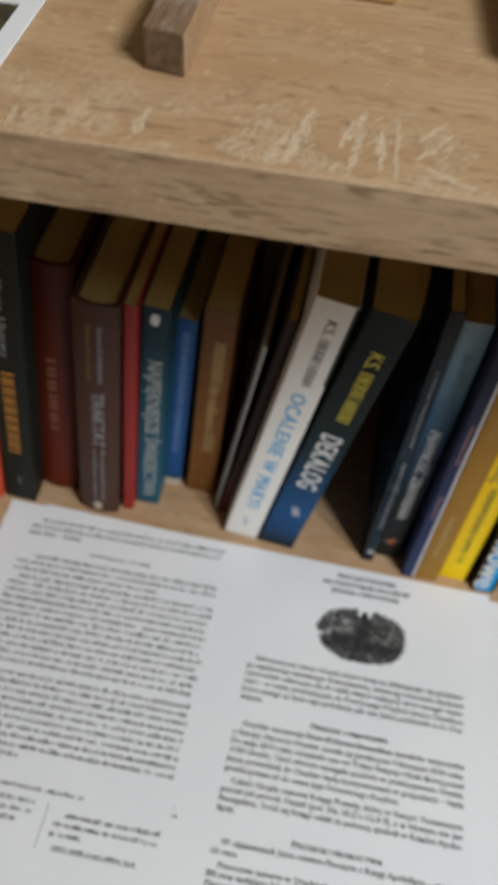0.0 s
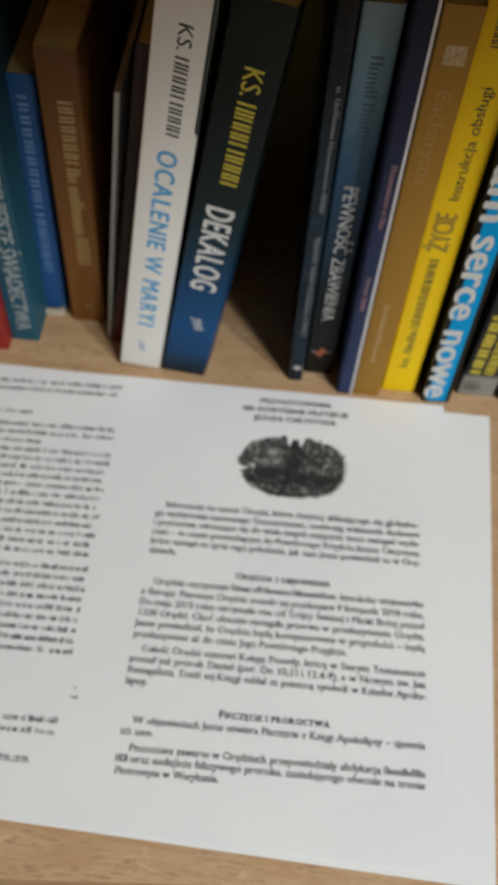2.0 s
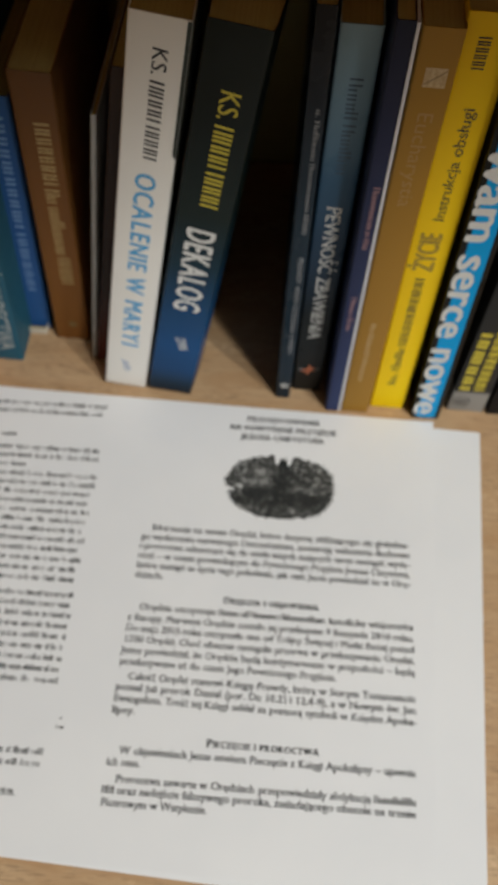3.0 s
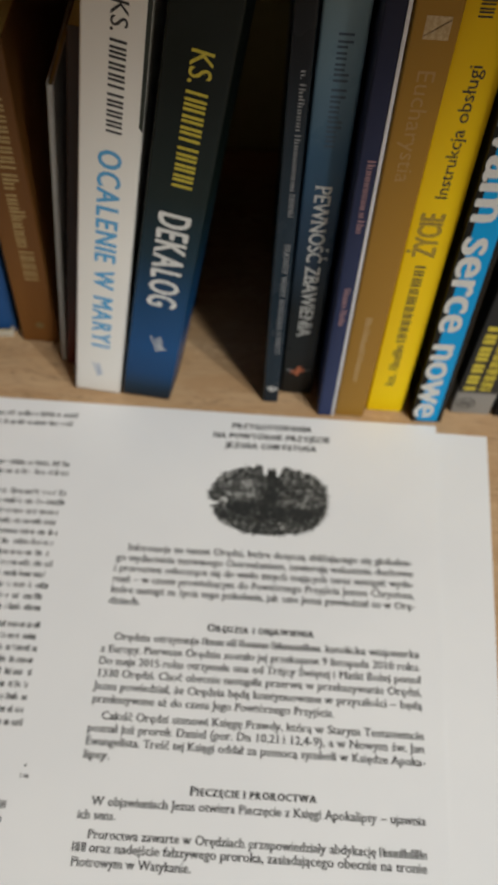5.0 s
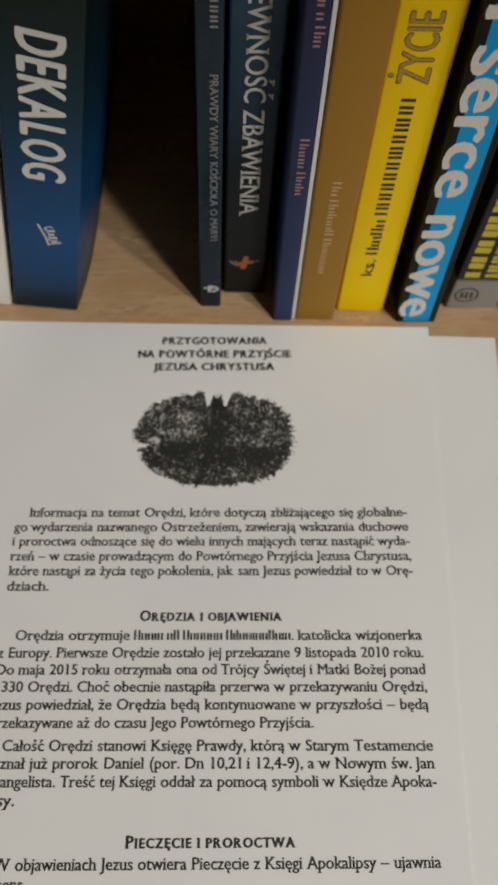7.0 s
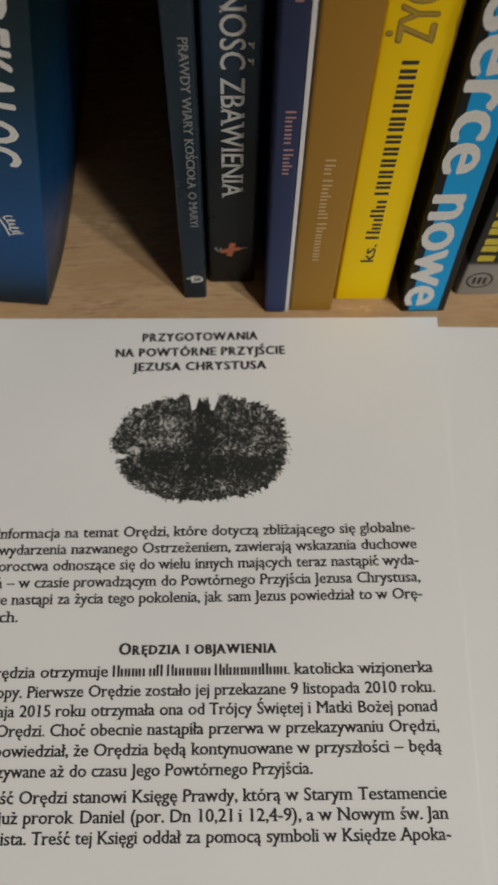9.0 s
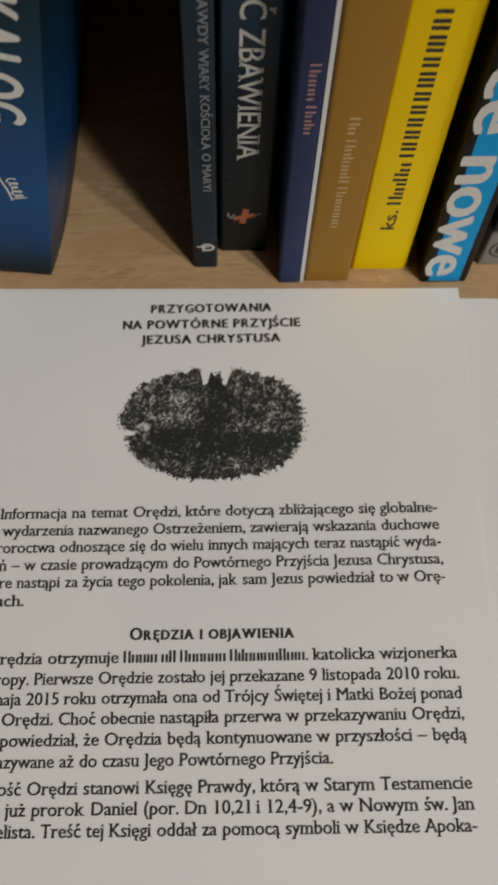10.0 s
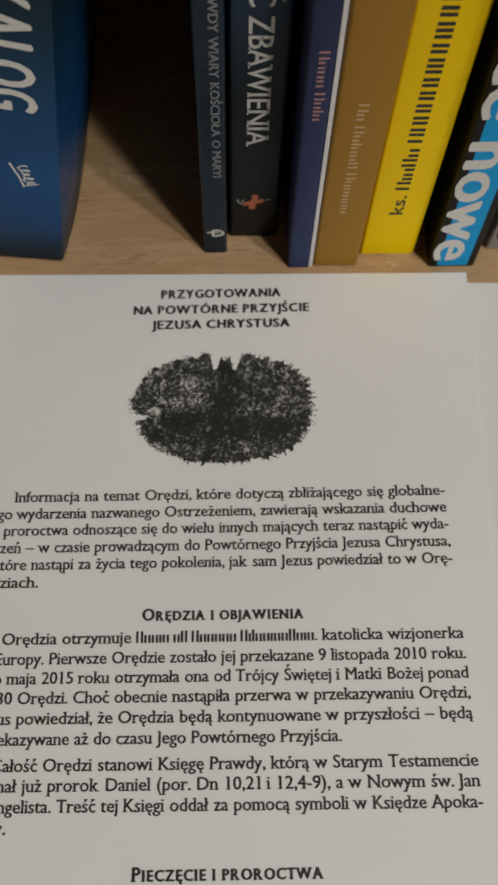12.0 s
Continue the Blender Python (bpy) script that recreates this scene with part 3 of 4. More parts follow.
# teal painted darker towards the top, for the shade under the shelf
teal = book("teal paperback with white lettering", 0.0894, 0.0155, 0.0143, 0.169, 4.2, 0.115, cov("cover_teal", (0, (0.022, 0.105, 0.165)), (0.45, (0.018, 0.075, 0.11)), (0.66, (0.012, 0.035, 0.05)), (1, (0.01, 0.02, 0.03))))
spine_type(teal, ["NAJPIĘKNIEJSZE", "ŚWIADECTWA"], 0.132, 0.008, 0.0080, 0.0074, ink("dull_white_ink", (0.36, 0.39, 0.38), (0.48, 0.50, 0.48)), serif=True, weight=0.012)
spine_patch(teal, [(0.007 + 0.003 * math.cos(a * 0.7 + 0.2) * (1.2 if a % 2 else 0.7), 0.161 + 0.004 * math.sin(a * 0.7 + 0.2)) for a in range(9)], WHITE_INK)
# its duller upper blue paints in shade from the shelf above
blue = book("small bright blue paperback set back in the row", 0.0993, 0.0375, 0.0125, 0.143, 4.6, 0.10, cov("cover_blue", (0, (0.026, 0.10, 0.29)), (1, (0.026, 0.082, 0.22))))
spine_type(blue, ["#MODLITEWNIK", "#DZIECKA"], 0.133, 0.029, 0.0066, 0.0042, PALE_BLUE_INK)
card = book("small folded pale sheet before a blue book", 0.0985, 0.0333, 0.0115, 0.004, 0.0, 0.0039, cov("cover_pale", (0, (0.6, 0.55, 0.45)), (1, (0.6, 0.55, 0.45))))
card.name = "folded_sheet"
tagged(card, "small folded pale sheet before a blue book", "paper", "loose sheets")
# the brown falls off upward, with the shelf's shade mixed into the stops
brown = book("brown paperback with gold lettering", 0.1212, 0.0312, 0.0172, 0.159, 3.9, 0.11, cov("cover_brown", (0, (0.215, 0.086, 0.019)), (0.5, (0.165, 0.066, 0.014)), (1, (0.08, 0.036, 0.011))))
spine_type(brown, ["#NOWENNA", "#do", "#patrona", "#RODZ"], 0.136, 0.043, 0.0103, 0.0062, GOLD_INK)
spine_patch(brown, [(0.0095 + 0.0022 * math.cos(a * 0.63), 0.012 + 0.0022 * math.sin(a * 0.63)) for a in range(10)], BROWN_INK)
broch = book("thin pale grey brochure", 0.1264, 0.0210, 0.0024, 0.151, 8.6, 0.13, cov("cover_pale_grey", (0, (0.40, 0.39, 0.37)), (1, (0.42, 0.41, 0.39))))
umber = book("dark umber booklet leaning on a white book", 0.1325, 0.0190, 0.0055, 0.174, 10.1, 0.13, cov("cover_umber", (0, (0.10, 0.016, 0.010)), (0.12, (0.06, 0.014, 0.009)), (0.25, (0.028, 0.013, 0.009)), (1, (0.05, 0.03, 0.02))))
white = book("white paperback with blue lettering, leaning", 0.1541, 0.0038, 0.0203, 0.2033, 10.1, 0.145, cov("cover_white", (0, (0.82, 0.80, 0.76)), (1, (0.80, 0.775, 0.72)), wear=0.02))
spine_type(white, ["KS.", "#PIOTR", "#GLAS"], 0.1925, 0.1465, 0.0112, 0.0050, BLACK_INK, "author", weight=0.01, shear=0.12)
spine_type(white, ["OCALENIE", "W", "MARYI"], 0.1395, 0.0335, 0.0104, 0.0076, CYAN_INK, weight=0.036, shear=0.10, space=0.36, track=0.13)
spine_patch(white, [(0.0203, 0.1480), (0.0202, 0.2030), (0.0187, 0.2030), (0.0190, 0.1500)], ink("cover_dark_green", (0.010, 0.016, 0.010), (0.02, 0.028, 0.018)), "cover_edge", "dark green strip")
squiggle(white, 0.0095, 0.0165, 0.005, 0.009, PALE_BLUE_INK)
# printed green-to-blue fade; near-black upper stops also paint in the shelf's shadow
deka = book("leaning paperback fading from dark green to blue", 0.1768, 0.0015, 0.0212, 0.2031, 10.9, 0.145, bow=0.0055, mat=cov("cover_green_to_blue", (0, (0.010, 0.018, 0.026)), (0.035, (0.006, 0.026, 0.055)), (0.085, (0.003, 0.05, 0.155)), (0.17, (0.005, 0.066, 0.205)), (0.28, (0.004, 0.052, 0.148)), (0.42, (0.006, 0.027, 0.045)), (0.55, (0.006, 0.014, 0.012)), (0.75, (0.004, 0.008, 0.006)), (1, (0.006, 0.010, 0.007)), rough=0.34))
spine_type(deka, ["KS.", "#PIOTR", "#GLAS"], 0.1795, 0.1270, 0.0117, 0.0068, YELLOW_INK, "author", weight=0.01, shear=0.1)
spine_type(deka, ["DEKALOG"], 0.1150, 0.0648, 0.0110, 0.0112, WHITE_INK, weight=0.04, shear=0.10, track=0.10)
squiggle(deka, 0.0118, 0.0397, 0.007, 0.009, WHITE_INK)
faith = book("thin dark navy paperback with pale lettering", 0.2262, 0.0030, 0.0070, 0.208, 2.1, 0.145, cov("cover_navy_black", (0, (0.011, 0.021, 0.033)), (0.5, (0.013, 0.026, 0.040)), (0.8, (0.010, 0.014, 0.02)), (1, (0.008, 0.009, 0.011)), rough=0.22))
spine_type(faith, ["#o.", "#Andreas", "#Nemorensis", "#OPQR"], 0.1710, 0.1135, 0.0046, 0.0019, GREY_INK, "author")
spine_type(faith, ["PRAWDY", "WIARY", "KOŚCIOŁA", "O", "MARYI"], 0.1003, 0.0358, 0.0046, 0.0021, GREY_INK, serif=True, weight=0.012)
strokes(faith, [(0.0007, [(0.0030, 0.0117), (0.0030, 0.0088)]), (0.0006, [(0.0014, 0.0107), (0.0046, 0.0107)]),
                (0.0007, [(0.0040 + 0.0019 * math.cos(1.9 - 0.38 * i), 0.0104 + 0.0014 * math.sin(1.9 - 0.38 * i)) for i in range(11)])], WHITE_INK)
pew = book("paperback fading from pale blue to black with white title", 0.2410, 0.0085, 0.0140, 0.1985, 2.2, 0.14, cov("cover_sky_to_black", (0, (0.010, 0.011, 0.011)), (0.26, (0.012, 0.016, 0.018)), (0.48, (0.025, 0.055, 0.10)), (0.62, (0.045, 0.11, 0.19)), (0.78, (0.18, 0.29, 0.37)), (0.9, (0.26, 0.37, 0.42)), rough=0.3))
spine_type(pew, ["#David", "#Panton"], 0.1795, 0.1390, 0.0078, 0.0046, ink("slate_ink", (0.03, 0.06, 0.10), (0.06, 0.10, 0.15)), "author")
spine_type(pew, ["PEWNOŚĆ", "ZBAWIENIA"], 0.1230, 0.0410, 0.0072, 0.0056, WHITE_INK, serif=True, weight=0.012)
strokes(pew, [(0.0018, [(0.0073, 0.0198), (0.0064, 0.0143)]), (0.0017, [(0.0042, 0.0161), (0.0092, 0.0176)])], RED_INK, "emblem", "red cross-shaped emblem")
strokes(pew, [(0.0006, [(0.0094, 0.0177), (0.0114, 0.0182)]), (0.0006, [(0.0046, 0.0163), (0.0032, 0.0163), (0.0024, 0.0172), (0.0023, 0.0182)]), (0.0006, [(0.0038, 0.0172), (0.0038, 0.0179)])], GREY_INK, "emblem_swash")
# upper stops darkened to paint in the shadow of the shelf
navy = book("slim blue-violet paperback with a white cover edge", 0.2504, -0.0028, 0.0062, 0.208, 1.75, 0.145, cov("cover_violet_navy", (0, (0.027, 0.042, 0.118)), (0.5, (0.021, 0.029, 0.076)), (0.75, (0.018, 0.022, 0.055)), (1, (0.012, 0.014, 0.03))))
spine_type(navy, ["#Zanurzeni", "#w", "#Nim"], 0.1440, 0.1130, 0.0040, 0.0024, MAUVE_INK, "title")
spine_type(navy, ["#Mara", "#Vela"], 0.0845, 0.0635, 0.0036, 0.0024, MAUVE_INK, "author")
part("flap", box(0.00625, 0.0073, 0.0002, 0.143, 0.0, 0.2075), ink("white_cover_board", (0.66, 0.66, 0.68), (0.74, 0.74, 0.75)), navy, "white inner cover edge")
gold = book("ochre paperback with faint lettering", 0.2648, -0.0025, 0.0130, 0.206, 1.9, 0.145, cov("cover_ochre", (0, (0.33, 0.175, 0.026)), (0.6, (0.33, 0.175, 0.024)), (1, (0.33, 0.18, 0.026))))
spine_type(gold, ["Eucharystia"], 0.1765, 0.1355, 0.0068, 0.0050, ink("tan_ink", (0.35, 0.20, 0.052), (0.40, 0.24, 0.085)))
spine_type(gold, ["#Bp", "#Roland", "#Barnes"], 0.0680, 0.0265, 0.0062, 0.0026, ink("tan_ink", (0.50, 0.35, 0.17), (0.60, 0.45, 0.25)), "author")
spine_patch(gold, [(0.0035, 0.1855), (0.0105, 0.1855), (0.0105, 0.1925), (0.0035, 0.1925)], ink("tan_ink", (0.42, 0.29, 0.13), (0.56, 0.43, 0.25), 900.0), "emblem", "pale square emblem")
strokes(gold, [(0.0003, [(0.0037, 0.1865), (0.0103, 0.1915)])], BROWN_INK, "emblem_line")
# top stop deepened: shade under the shelf put into the yellow
yel = book("bright yellow paperback with black lettering", 0.2820, 0.0012, 0.0160, 0.209, 1.45, 0.145, cov("cover_yellow", (0, (0.92, 0.64, 0.002)), (0.6, (0.88, 0.59, 0.002)), (1, (0.80, 0.50, 0.004)), wear=0.0))
spine_type(yel, ["ks.", "#Piotr", "#PAWLUKIEWICZ"], 0.0938, 0.0194, 0.0074, 0.0037, BLACK_INK, "author", up=True, weight=0.012)
spine_type(yel, ["ŻYCIE"], 0.1190, 0.0985, 0.0072, 0.0078, BROWN_INK, "title", up=True, weight=0.045)
spine_type(yel, ["ŻYCIE"], 0.1188, 0.0987, 0.0072, 0.0076, ink("ochre_ink", (0.40, 0.26, 0.02), (0.50, 0.33, 0.03)), "title_fill", up=True, proud=0.00006)
spine_type(yel, ["Instrukcja", "obsługi"], 0.1755, 0.1255, 0.0080, 0.0038, BLACK_INK, "subtitle", up=True, weight=0.008)
spine_type(yel, ["#ATROX"], 0.201, 0.190, 0.0070, 0.0040, BLACK_INK, "emblem", up=True, weight=0.01)
heart = book("paperback with a cyan spine and black covers", 0.2996, -0.0036, 0.0136, 0.210, 0.5, 0.145, cov("cover_black_gloss", (0, (0.006, 0.0055, 0.004)), (1, (0.006, 0.0055, 0.004)), rough=0.3))
bm = bmesh.new()
cols = [[bm.verts.new((x, front(heart, x) + 0.00003 + (0.0006 if k in (0, 6) else 0), z)) for z in (0.0006, 0.2094)] for k, x in enumerate(np.linspace(0.0003, 0.0133, 7))]
for a, b in zip(cols, cols[1:]):
    bm.faces.new((a[0], b[0], b[1], a[1]))
part("spine_panel", bm, cov("spine_cyan", (0, (0.004, 0.33, 0.72)), (1, (0.004, 0.31, 0.68)), wear=0.0), COVERS[heart.name], "cyan spine")
spine_type(heart, ["wam", "serce", "nowe"], 0.1655, 0.0040, 0.0066, 0.0122, WHITE_INK, weight=0.03)
pel = book("grey paperback with a yellow and black lettered spine", 0.3212, 0.0020, 0.0177, 0.195, 2.0, 0.14, cov("cover_grey_black", (0, (0.30, 0.29, 0.27)), (0.068, (0.30, 0.29, 0.27)), (0.075, (0.03, 0.03, 0.03)), (1, (0.015, 0.015, 0.015)), rough=0.45))
spine_type(pel, ["#MACIEJ"], 0.060, 0.018, 0.0046, 0.0048, YELLOW_INK, "author", up=True, weight=0.035)
spine_type(pel, ["#PELTROWSKI"], 0.062, 0.018, 0.0112, 0.0048, YELLOW_INK, "author", up=True, weight=0.035)
ring = [(0.0055 + 0.0038 * math.cos(a * 0.3927), 0.0075 + 0.0038 * math.sin(a * 0.3927)) for a in range(17)]
strokes(pel, [(0.0006, ring)] + [(0.0009, [(0.0055 + dx, 0.0058), (0.0055 + dx, 0.0088)]) for dx in (-0.0016, 0.0, 0.0016)], BLACK_INK, "emblem", "black ring with bars in it")
last = book("black paperback beside a grey one", 0.3420, 0.0010, 0.0190, 0.205, 2.0, 0.145, cov("cover_black", (0, (0.012, 0.012, 0.013)), (1, (0.014, 0.013, 0.013))))

# ---- printed sheets ----
SHEET = pose(0, 0, 0, 0, 0, -1.2)


def sag(x, y):
    """The sheet's slight waviness, in metres above its lie."""
    return 0.00022 * math.sin(31 * x + 4) * math.cos(27 * y + 1) + 0.00025


def sheet(name, m, lift, w=0.297, h=0.21):
    bm = bmesh.new()
    nx, ny, th = 36, 26, 0.00011
    grid = [[[bm.verts.new((w * i / nx, -h * j / ny, lift + sag(w * i / nx, -h * j / ny) + k)) for j in range(ny + 1)] for i in range(nx + 1)] for k in (0, th)]
    lo, hi = grid
    for i in range(nx):
        for j in range(ny):
            bm.faces.new((hi[i][j], hi[i][j + 1], hi[i + 1][j + 1], hi[i + 1][j]))
            bm.faces.new((lo[i][j], lo[i + 1][j], lo[i + 1][j + 1], lo[i][j + 1]))
    for f in bm.faces:
        f.smooth = True
    rim = [(i, 0) for i in range(nx)] + [(nx, j) for j in range(ny)] + [(i, ny) for i in range(nx, 0, -1)] + [(0, j) for j in range(ny, 0, -1)]
    for (a, b), (c, d) in zip(rim, rim[1:] + rim[:1]):
        bm.faces.new([bm.verts.new(v.co) for v in (lo[a][b], hi[a][b], hi[c][d], lo[c][d])])
    ob = part(name, bm, PAPER)
    ob.matrix_world = m
    return ob


under = sheet("printed_sheet", SHEET @ pose(0.0225, 0.0018, 0.0, 0, 0, -1.05), 0.0001)
tagged(under, "white sheet of paper lying under another on the deck", "paper", "loose sheets")
LIFT = 0.00045
top = sheet("printed_sheet", SHEET, LIFT)
tagged(top, "white two-page printed sheet lying before the books", "paper", "loose sheets")
UP = LIFT + 0.00011 + 0.00005
TILT_LINE = 0.0029 / 0.12


def on_sheet(x, y):
    return (x, y, UP + sag(x, y))


def print_line(words, x0, x1, y, size, name="text_line", weight=0.024, serif=True, space=0.27, track=0.0):
    """A printed line from x0 to x1 with its baseline at y at its left end; size is the capital height."""
    vs, fs, wide = set_line(words.split(), space, serif, track)
    k, hgt = (x1 - x0) / wide, size / 0.685
    tilt = 0.0188 if y > -0.155 else TILT_LINE

    def to(a, b, layer):
        p = on_sheet(x0 + a * k - b * hgt * tilt, y + a * k * tilt + b * hgt)
        return (p[0], p[1], p[2] + 0.000008 * layer)
    return part(name, laid(vs, fs, to, weight), TONER, top)


CAP = 0.00292
print_line("PRZYGOTOWANIA", 0.2068, 0.2419, -0.0082, 0.0027, "heading", 0.058, False, 0.30, 0.12)
print_line("NA POWTÓRNE PRZYJŚCIE", 0.1989, 0.2502, -0.0135, 0.0027, "heading", 0.058, False, 0.30, 0.12)
print_line("JEZUSA CHRYSTUSA", 0.2049, 0.2445, -0.0183, 0.0027, "heading", 0.058, False, 0.30, 0.12)
RIGHT = lambda y: 0.2855 + (-0.0700 - y) * 0.0385
LINES = (
    ("Informacja na temat Orędzi, które dotyczą zbliżającego się globalne-", 0.1705, 0, -0.0714),
    ("go wydarzenia nazwanego Ostrzeżeniem, zawierają wskazania duchowe", 0.1664, 0, -0.0762),
    ("i proroctwa odnoszące się do wielu innych mających teraz nastąpić wyda-", 0.1663, 0, -0.0808),
    ("rzeń – w czasie prowadzącym do Powtórnego Przyjścia Jezusa Chrystusa,", 0.1664, 0, -0.0855),
    ("które nastąpi za życia tego pokolenia, jak sam Jezus powiedział to w Orę-", 0.1665, 0, -0.0901),
    ("dziach.", 0.1665, 0.1780, -0.0948),
    ("Orędzia otrzymuje #Maria #od #Bozego #Milosierdzia, katolicka wizjonerka", 0.1709, 0, -0.1094),
    ("z Europy. Pierwsze Orędzie zostało jej przekazane 9 listopada 2010 roku.", 0.1666, 0, -0.1143),
    ("Do maja 2015 roku otrzymała ona od Trójcy Świętej i Matki Bożej ponad", 0.1666, 0, -0.1191),
    ("1330 Orędzi. Choć obecnie nastąpiła przerwa w przekazywaniu Orędzi,", 0.1667, 0, -0.1239),
    ("Jezus powiedział, że Orędzia będą kontynuowane w przyszłości – będą", 0.1666, 0, -0.1288),
    ("przekazywane aż do czasu Jego Powtórnego Przyjścia.", 0.1667, 0.2562, -0.1337),
    ("Całość Orędzi stanowi Księgę Prawdy, którą w Starym Testamencie", 0.1712, 0, -0.1394),
    ("poznał już prorok Daniel (por. Dn 10,21 i 12,4-9), a w Nowym św. Jan", 0.1668, 0, -0.1441),
    ("Ewangelista. Treść tej Księgi oddał za pomocą symboli w Księdze Apoka-", 0.1669, 0, -0.1488),
    ("lipsy.", 0.1670, 0.1755, -0.1535),
    ("W objawieniach Jezus otwiera Pieczęcie z Księgi Apokalipsy – ujawnia", 0.1720, 0.2892, -0.1690),
    ("ich sens.", 0.1677, 0.1811, -0.1737),
    ("Proroctwa zawarte w Orędziach przepowiedziały abdykację #Benedykta", 0.1724, 0.2893, -0.1798),
    ("#XVI oraz nadejście fałszywego proroka, zasiadającego obecnie na tronie", 0.1679, 0.2893, -0.1842),
    ("Piotrowym w Watykanie.", 0.1682, 0.2093, -0.1888),
)
for words, x0, x1, y in LINES:
    upper = y > -0.155
    print_line(words, x0 - (0.0009 if upper else 0.0), x1 or RIGHT(y) + (0.0002 if y > -0.1 else 0.0009), y + (0.0006 if y > -0.112 else 0.0004 if y > -0.136 else 0.0001 if upper else 0.0), CAP)
print_line("~ORĘDZIA ^I ^OBJAWIENIA", 0.2058, 0.2473, -0.1025, 0.0030, "heading", 0.05, space=0.28, track=0.10)
print_line("~PIECZĘCIE ^I ^PROROCTWA", 0.2062, 0.2510, -0.1630, 0.0030, "heading", 0.05, space=0.28, track=0.10)

# the blurred picture on the page: an uneven dark patch
CX, CY = 0.2254, -0.0432
edge = []
for i in range(420):
    a = 2 * math.pi * i / 420
    ca, sa = math.cos(a), math.sin(a)
    r = (abs(ca) ** 2.6 + abs(sa) ** 2.6) ** (-1 / 2.6)
    r *= 1 + 0.035 * noise.noise((5 * ca, 5 * sa, 2.0)) + 0.05 * noise.noise((22 * ca, 22 * sa, 7.0)) + 0.06 * noise.noise((60 * ca, 60 * sa, 3.0))
    x, y = 0.0250 * r * ca, 0.0162 * r * sa
    if sa > 0:
        y += 0.0010 * math.exp(-((x + 0.0053) / 0.0014) ** 2) + 0.0008 * math.exp(-((x - 0.0066) / 0.0012) ** 2)
        y -= 0.0044 * math.exp(-((x + 0.0022) / 0.0011) ** 4) + 0.0042 * math.exp(-((x - 0.0037) / 0.0013) ** 4) + 0.0012 * math.exp(-((x - 0.0006) / 0.0016) ** 2)
    if sa < 0 and x < 0:
        y += 0.0034 * max(0.0, -x / 0.025) ** 2
    if x < -0.015:
        x += 0.0035 * math.exp(-((y + 0.0022) / 0.0010) ** 2)
    edge.append((x, y + x * TILT_LINE))
bm = bmesh.new()
vs = [bm.verts.new((x, y, 0)) for x, y in edge]
mid = bm.verts.new((0, 0, 0))
for a, b in zip(vs, vs[1:] + vs[:1]):
    bm.faces.new((mid, a, b))
for x, y in edge:
    r, g = random.uniform(0.985, 1.02), random.uniform(0.0001, 0.00034)
    c, a0 = (x * r + random.gauss(0, 0.0003), y * r + random.gauss(0, 0.0003)), random.random()
    bm.faces.new([bm.verts.new((c[0] + g * math.cos(a0 + i * 1.257), c[1] + g * math.sin(a0 + i * 1.257), 0)) for i in range(5)])
pic = part("picture", bm, PRINT, top, "blotchy black and grey printed picture")
pic.location = on_sheet(CX, CY)
for v in pic.data.vertices:
    q = on_sheet(CX + v.co.x, CY + v.co.y)
    v.co.z = q[2] - pic.location.z


# left page: its small print stays unreadable
def bar_line(x0, x1, y, size=0.0025, fill=1.0, mat=None, name="text_line"):
    bm = bmesh.new()
    x = x0
    while x < x1 - 0.001:
        wl = min(random.choice((0.0018, 0.0035, 0.005, 0.0065, 0.008)), x1 - x)
        k = x
        while k < x + wl - 0.0006:
            b = min(random.uniform(0.0009, 0.0013), x + wl - k)
            hgt = size * random.choice((0.76, 0.76, 0.76, 1.05, 0.82))
            for dx in (0.0, 0.52 * b)[: random.choice((1, 2, 2, 2))]:
                q = [on_sheet(a, y + (a - x0) * TILT_LINE + c) for a, c in ((k + dx, 0), (k + dx + 0.00037, 0), (k + dx + 0.00037, hgt), (k + dx, hgt))]
                bm.faces.new([bm.verts.new(p) for p in q])
            k += b
        x += wl + 0.0010
    return part(name, bm, mat or PALE_TONER, top)


bar_line(0.0235, 0.1385, -0.0112)
bar_line(0.0183, 0.1365, -0.0160)
bar_line(0.0183, 0.0520, -0.0207)
bar_line(0.0595, 0.0970, -0.0285, 0.0022, name="heading")
for i in range(2):
    bar_line(0.0260 if i == 0 else 0.0185, 0.1390, -0.0365 - 0.0047 * i)
bar_line(0.0185, 0.1050, -0.0460)
for i in range(12):
    bar_line(0.0230 if i == 0 else 0.0185, 0.1393 + 0.0001 * i, -0.0508 - 0.0047 * i)
for i in range(10):
    bar_line(0.0230 if i == 0 else 0.0187, 0.1408 + 0.0001 * i if i < 9 else 0.060, -0.1095 - 0.0047 * i)
bar_line(0.0570, 0.1022, -0.1650, 0.0022, name="heading")
for i in range(3):
    bar_line(0.0190, 0.0772 if i < 2 else 0.0700, -0.1722 - 0.0047 * i)
for i, (a, b) in enumerate(((0.0940, 0.1422), (0.0890, 0.1420), (0.0885, 0.1040))):
    bar_line(a, b, -0.1738 - 0.0047 * i)
bar_line(0.0920, 0.1345, -0.1888, 0.0019, mat=TONER)
bm = bmesh.new()
for x0, x1, y0, y1 in ((0.0838, 0.0841, -0.190, -0.1685), (0.0920, 0.1345, -0.1896, -0.1892)):
    t = (x1 - x0) * TILT_LINE
    bm.faces.new([bm.verts.new(on_sheet(*p)) for p in ((x0, y0), (x1, y0 + t), (x1, y1 + t), (x0, y1))])
part("rule", bm, PALE_TONER, top)
bar_line(0.1448, 0.1480, -0.1620, 0.0016, name="page_mark")
bar_line(0.1455, 0.1470, -0.1580, 0.0010, name="page_mark")

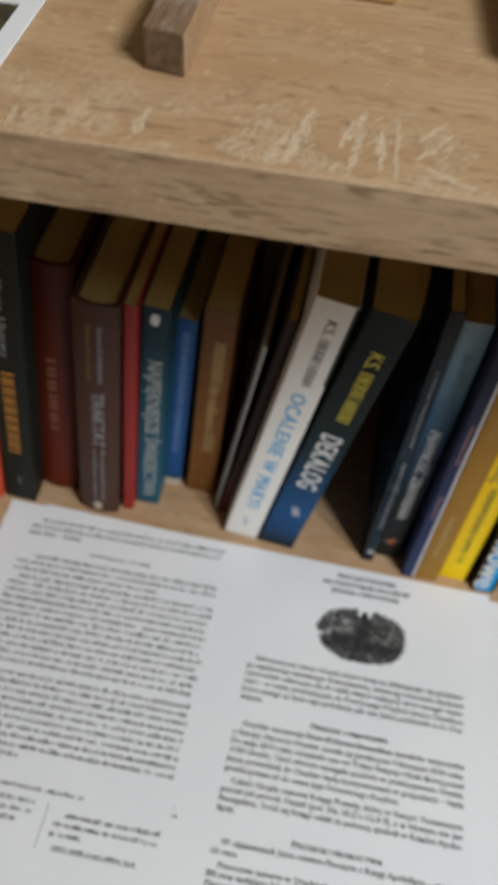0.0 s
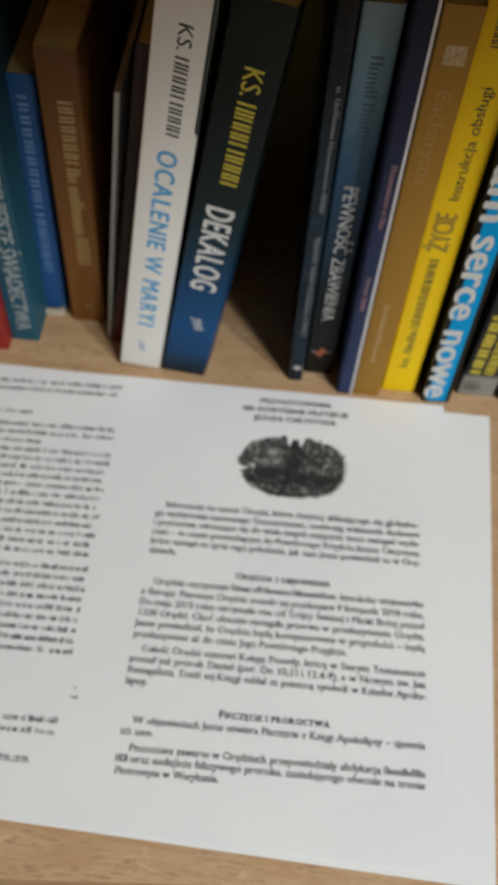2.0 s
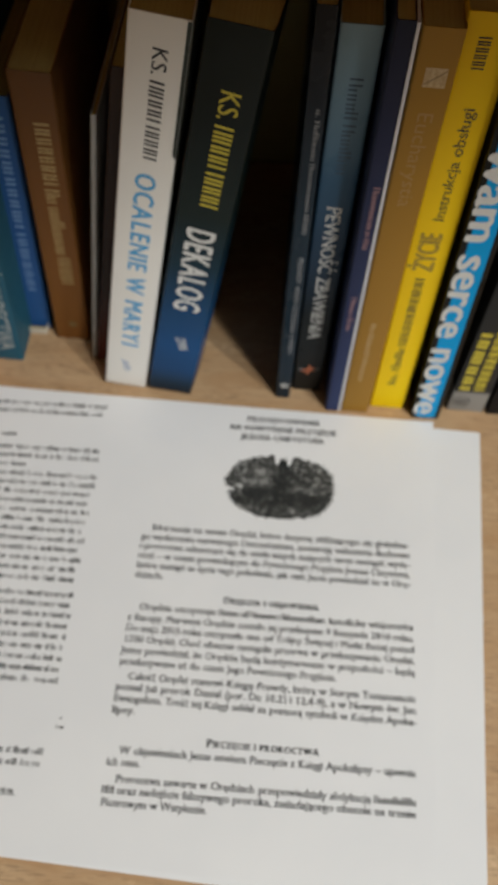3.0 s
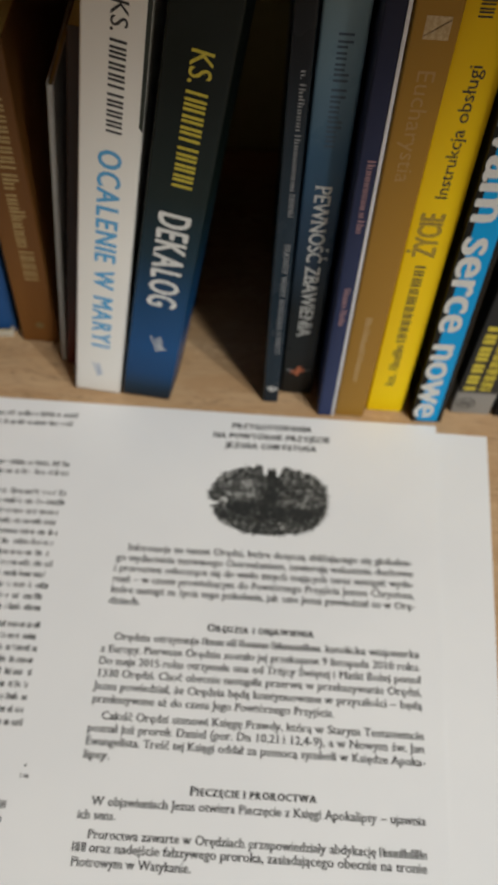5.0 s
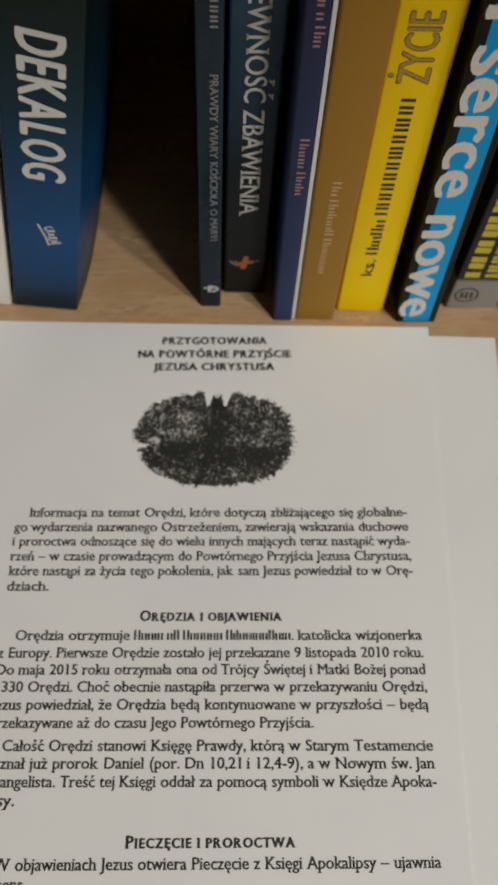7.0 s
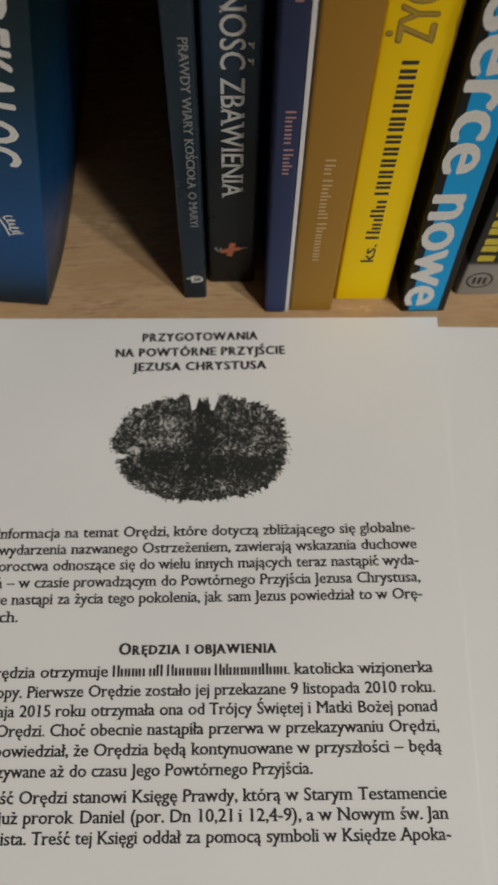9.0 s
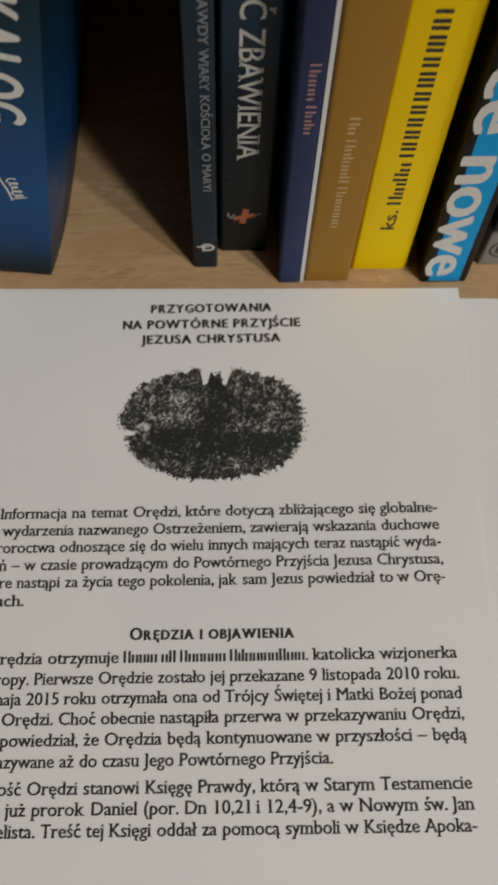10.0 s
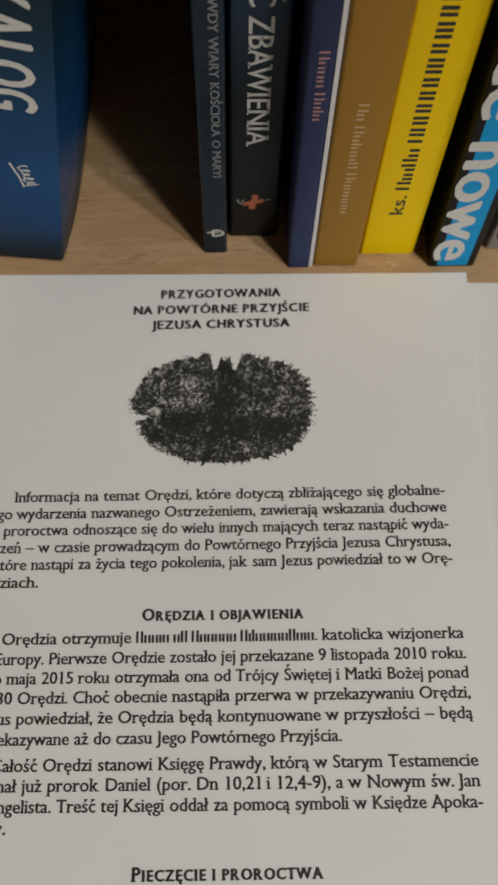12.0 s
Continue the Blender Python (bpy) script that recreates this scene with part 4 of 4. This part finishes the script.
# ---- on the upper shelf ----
# side wood is lighter than the stand's brown: its lit look is painted in
LIT_SIDE_WOOD = oak("lit_side_wood", (0.38, 0.25, 0.135), (0.16, 0.09, 0.045), (0.46, 0.33, 0.20))
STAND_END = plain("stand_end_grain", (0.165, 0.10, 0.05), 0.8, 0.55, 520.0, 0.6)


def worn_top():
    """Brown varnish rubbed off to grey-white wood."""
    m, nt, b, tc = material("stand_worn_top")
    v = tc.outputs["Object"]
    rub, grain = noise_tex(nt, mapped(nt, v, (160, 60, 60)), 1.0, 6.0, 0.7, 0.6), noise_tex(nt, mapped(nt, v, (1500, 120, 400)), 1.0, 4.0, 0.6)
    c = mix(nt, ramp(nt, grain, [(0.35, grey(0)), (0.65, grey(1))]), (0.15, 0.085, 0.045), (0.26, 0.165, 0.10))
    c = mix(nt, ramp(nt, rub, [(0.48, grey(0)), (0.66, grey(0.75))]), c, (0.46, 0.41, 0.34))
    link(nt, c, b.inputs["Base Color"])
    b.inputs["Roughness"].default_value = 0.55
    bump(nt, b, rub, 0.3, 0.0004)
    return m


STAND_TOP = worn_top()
CROSS_WOOD = oak("crossbar_wood", (0.40, 0.245, 0.09), (0.22, 0.12, 0.045), (0.48, 0.31, 0.13))
stand = empty("wooden_stand", pose(0.1418, -0.1325, BOARD_Z + 0.0002, 0, 0, 0))
tagged(stand, "worn brown wooden stand with two legs on the shelf", "stand")


def bar_part(name, x0, x1, y0, y1, z0, z1, turn=0.0, skew=0.0, top=True):
    bm = box(x0, x1, y0, y1, z0, z1, bevel=0.0006)
    for v in bm.verts:
        if v.co.y < (y0 + y1) / 2:
            v.co.y += skew * (v.co.x - x0) / (x1 - x0)
        v.co += Vector((noise.noise(v.co * 300), noise.noise(v.co * 300 + Vector((9, 0, 0))), 0)) * 0.0003
    if turn:
        bmesh.ops.rotate(bm, verts=bm.verts, cent=((x0 + x1) / 2, y0, 0), matrix=Matrix.Rotation(radians(turn), 3, "Z"))
    ob = part(name, bm, LIT_SIDE_WOOD if top else CROSS_WOOD, stand)
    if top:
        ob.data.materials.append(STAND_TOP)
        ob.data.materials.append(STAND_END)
        # rubbed top and dark end grain by facing; sides keep the lit-looking colour
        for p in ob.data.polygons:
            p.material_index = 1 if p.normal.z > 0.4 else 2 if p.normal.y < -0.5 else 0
    return ob


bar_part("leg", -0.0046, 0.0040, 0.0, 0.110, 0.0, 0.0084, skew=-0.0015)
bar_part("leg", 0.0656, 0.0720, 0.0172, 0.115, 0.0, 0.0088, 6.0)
bar_part("crossbar", 0.0042, 0.0400, 0.038, 0.046, 0.0, 0.0080, top=False)
bm = bmesh.new()
bmesh.ops.create_cone(bm, cap_ends=True, segments=20, radius1=0.0019, radius2=0.0015, depth=0.003)
bmesh.ops.bevel(bm, geom=[e for e in bm.edges if all(v.co.z > 0 for v in e.verts)], offset=0.0005, segments=2, affect="EDGES")
bmesh.ops.translate(bm, verts=bm.verts, vec=(0.0008, 0.0250, 0.0098))
part("screw_head", bm, plain("dull_steel", (0.30, 0.30, 0.30), 0.4, 0.3, 900.0, 0.1, 1.0), stand, "dull steel screw head")

photo = empty("photo_card", pose(0.1118, -0.1390, BOARD_Z + 0.0002, 0, 0, 0))
tagged(photo, "small white card printed with a dark photograph, on the shelf", "card")
card_sheet = part("card", box(-0.09, 0.0, 0.0, 0.13, 0.0, 0.0006, bevel=0.0001), PAPER, photo)
part("picture", box(-0.083, -0.0041, 0.0045, 0.0222, 0.00062, 0.00068), plain("dark_photo", (0.075, 0.062, 0.042), 0.4, 0.7, 260.0, 0.0), card_sheet, "dark brown photograph")
part("print_field", box(-0.083, -0.0050, 0.0236, 0.120, 0.00062, 0.00068), plain("pale_yellow_print", (0.66, 0.64, 0.50), 0.5, 0.15, 120.0, 0.0), card_sheet, "pale yellow printed field")
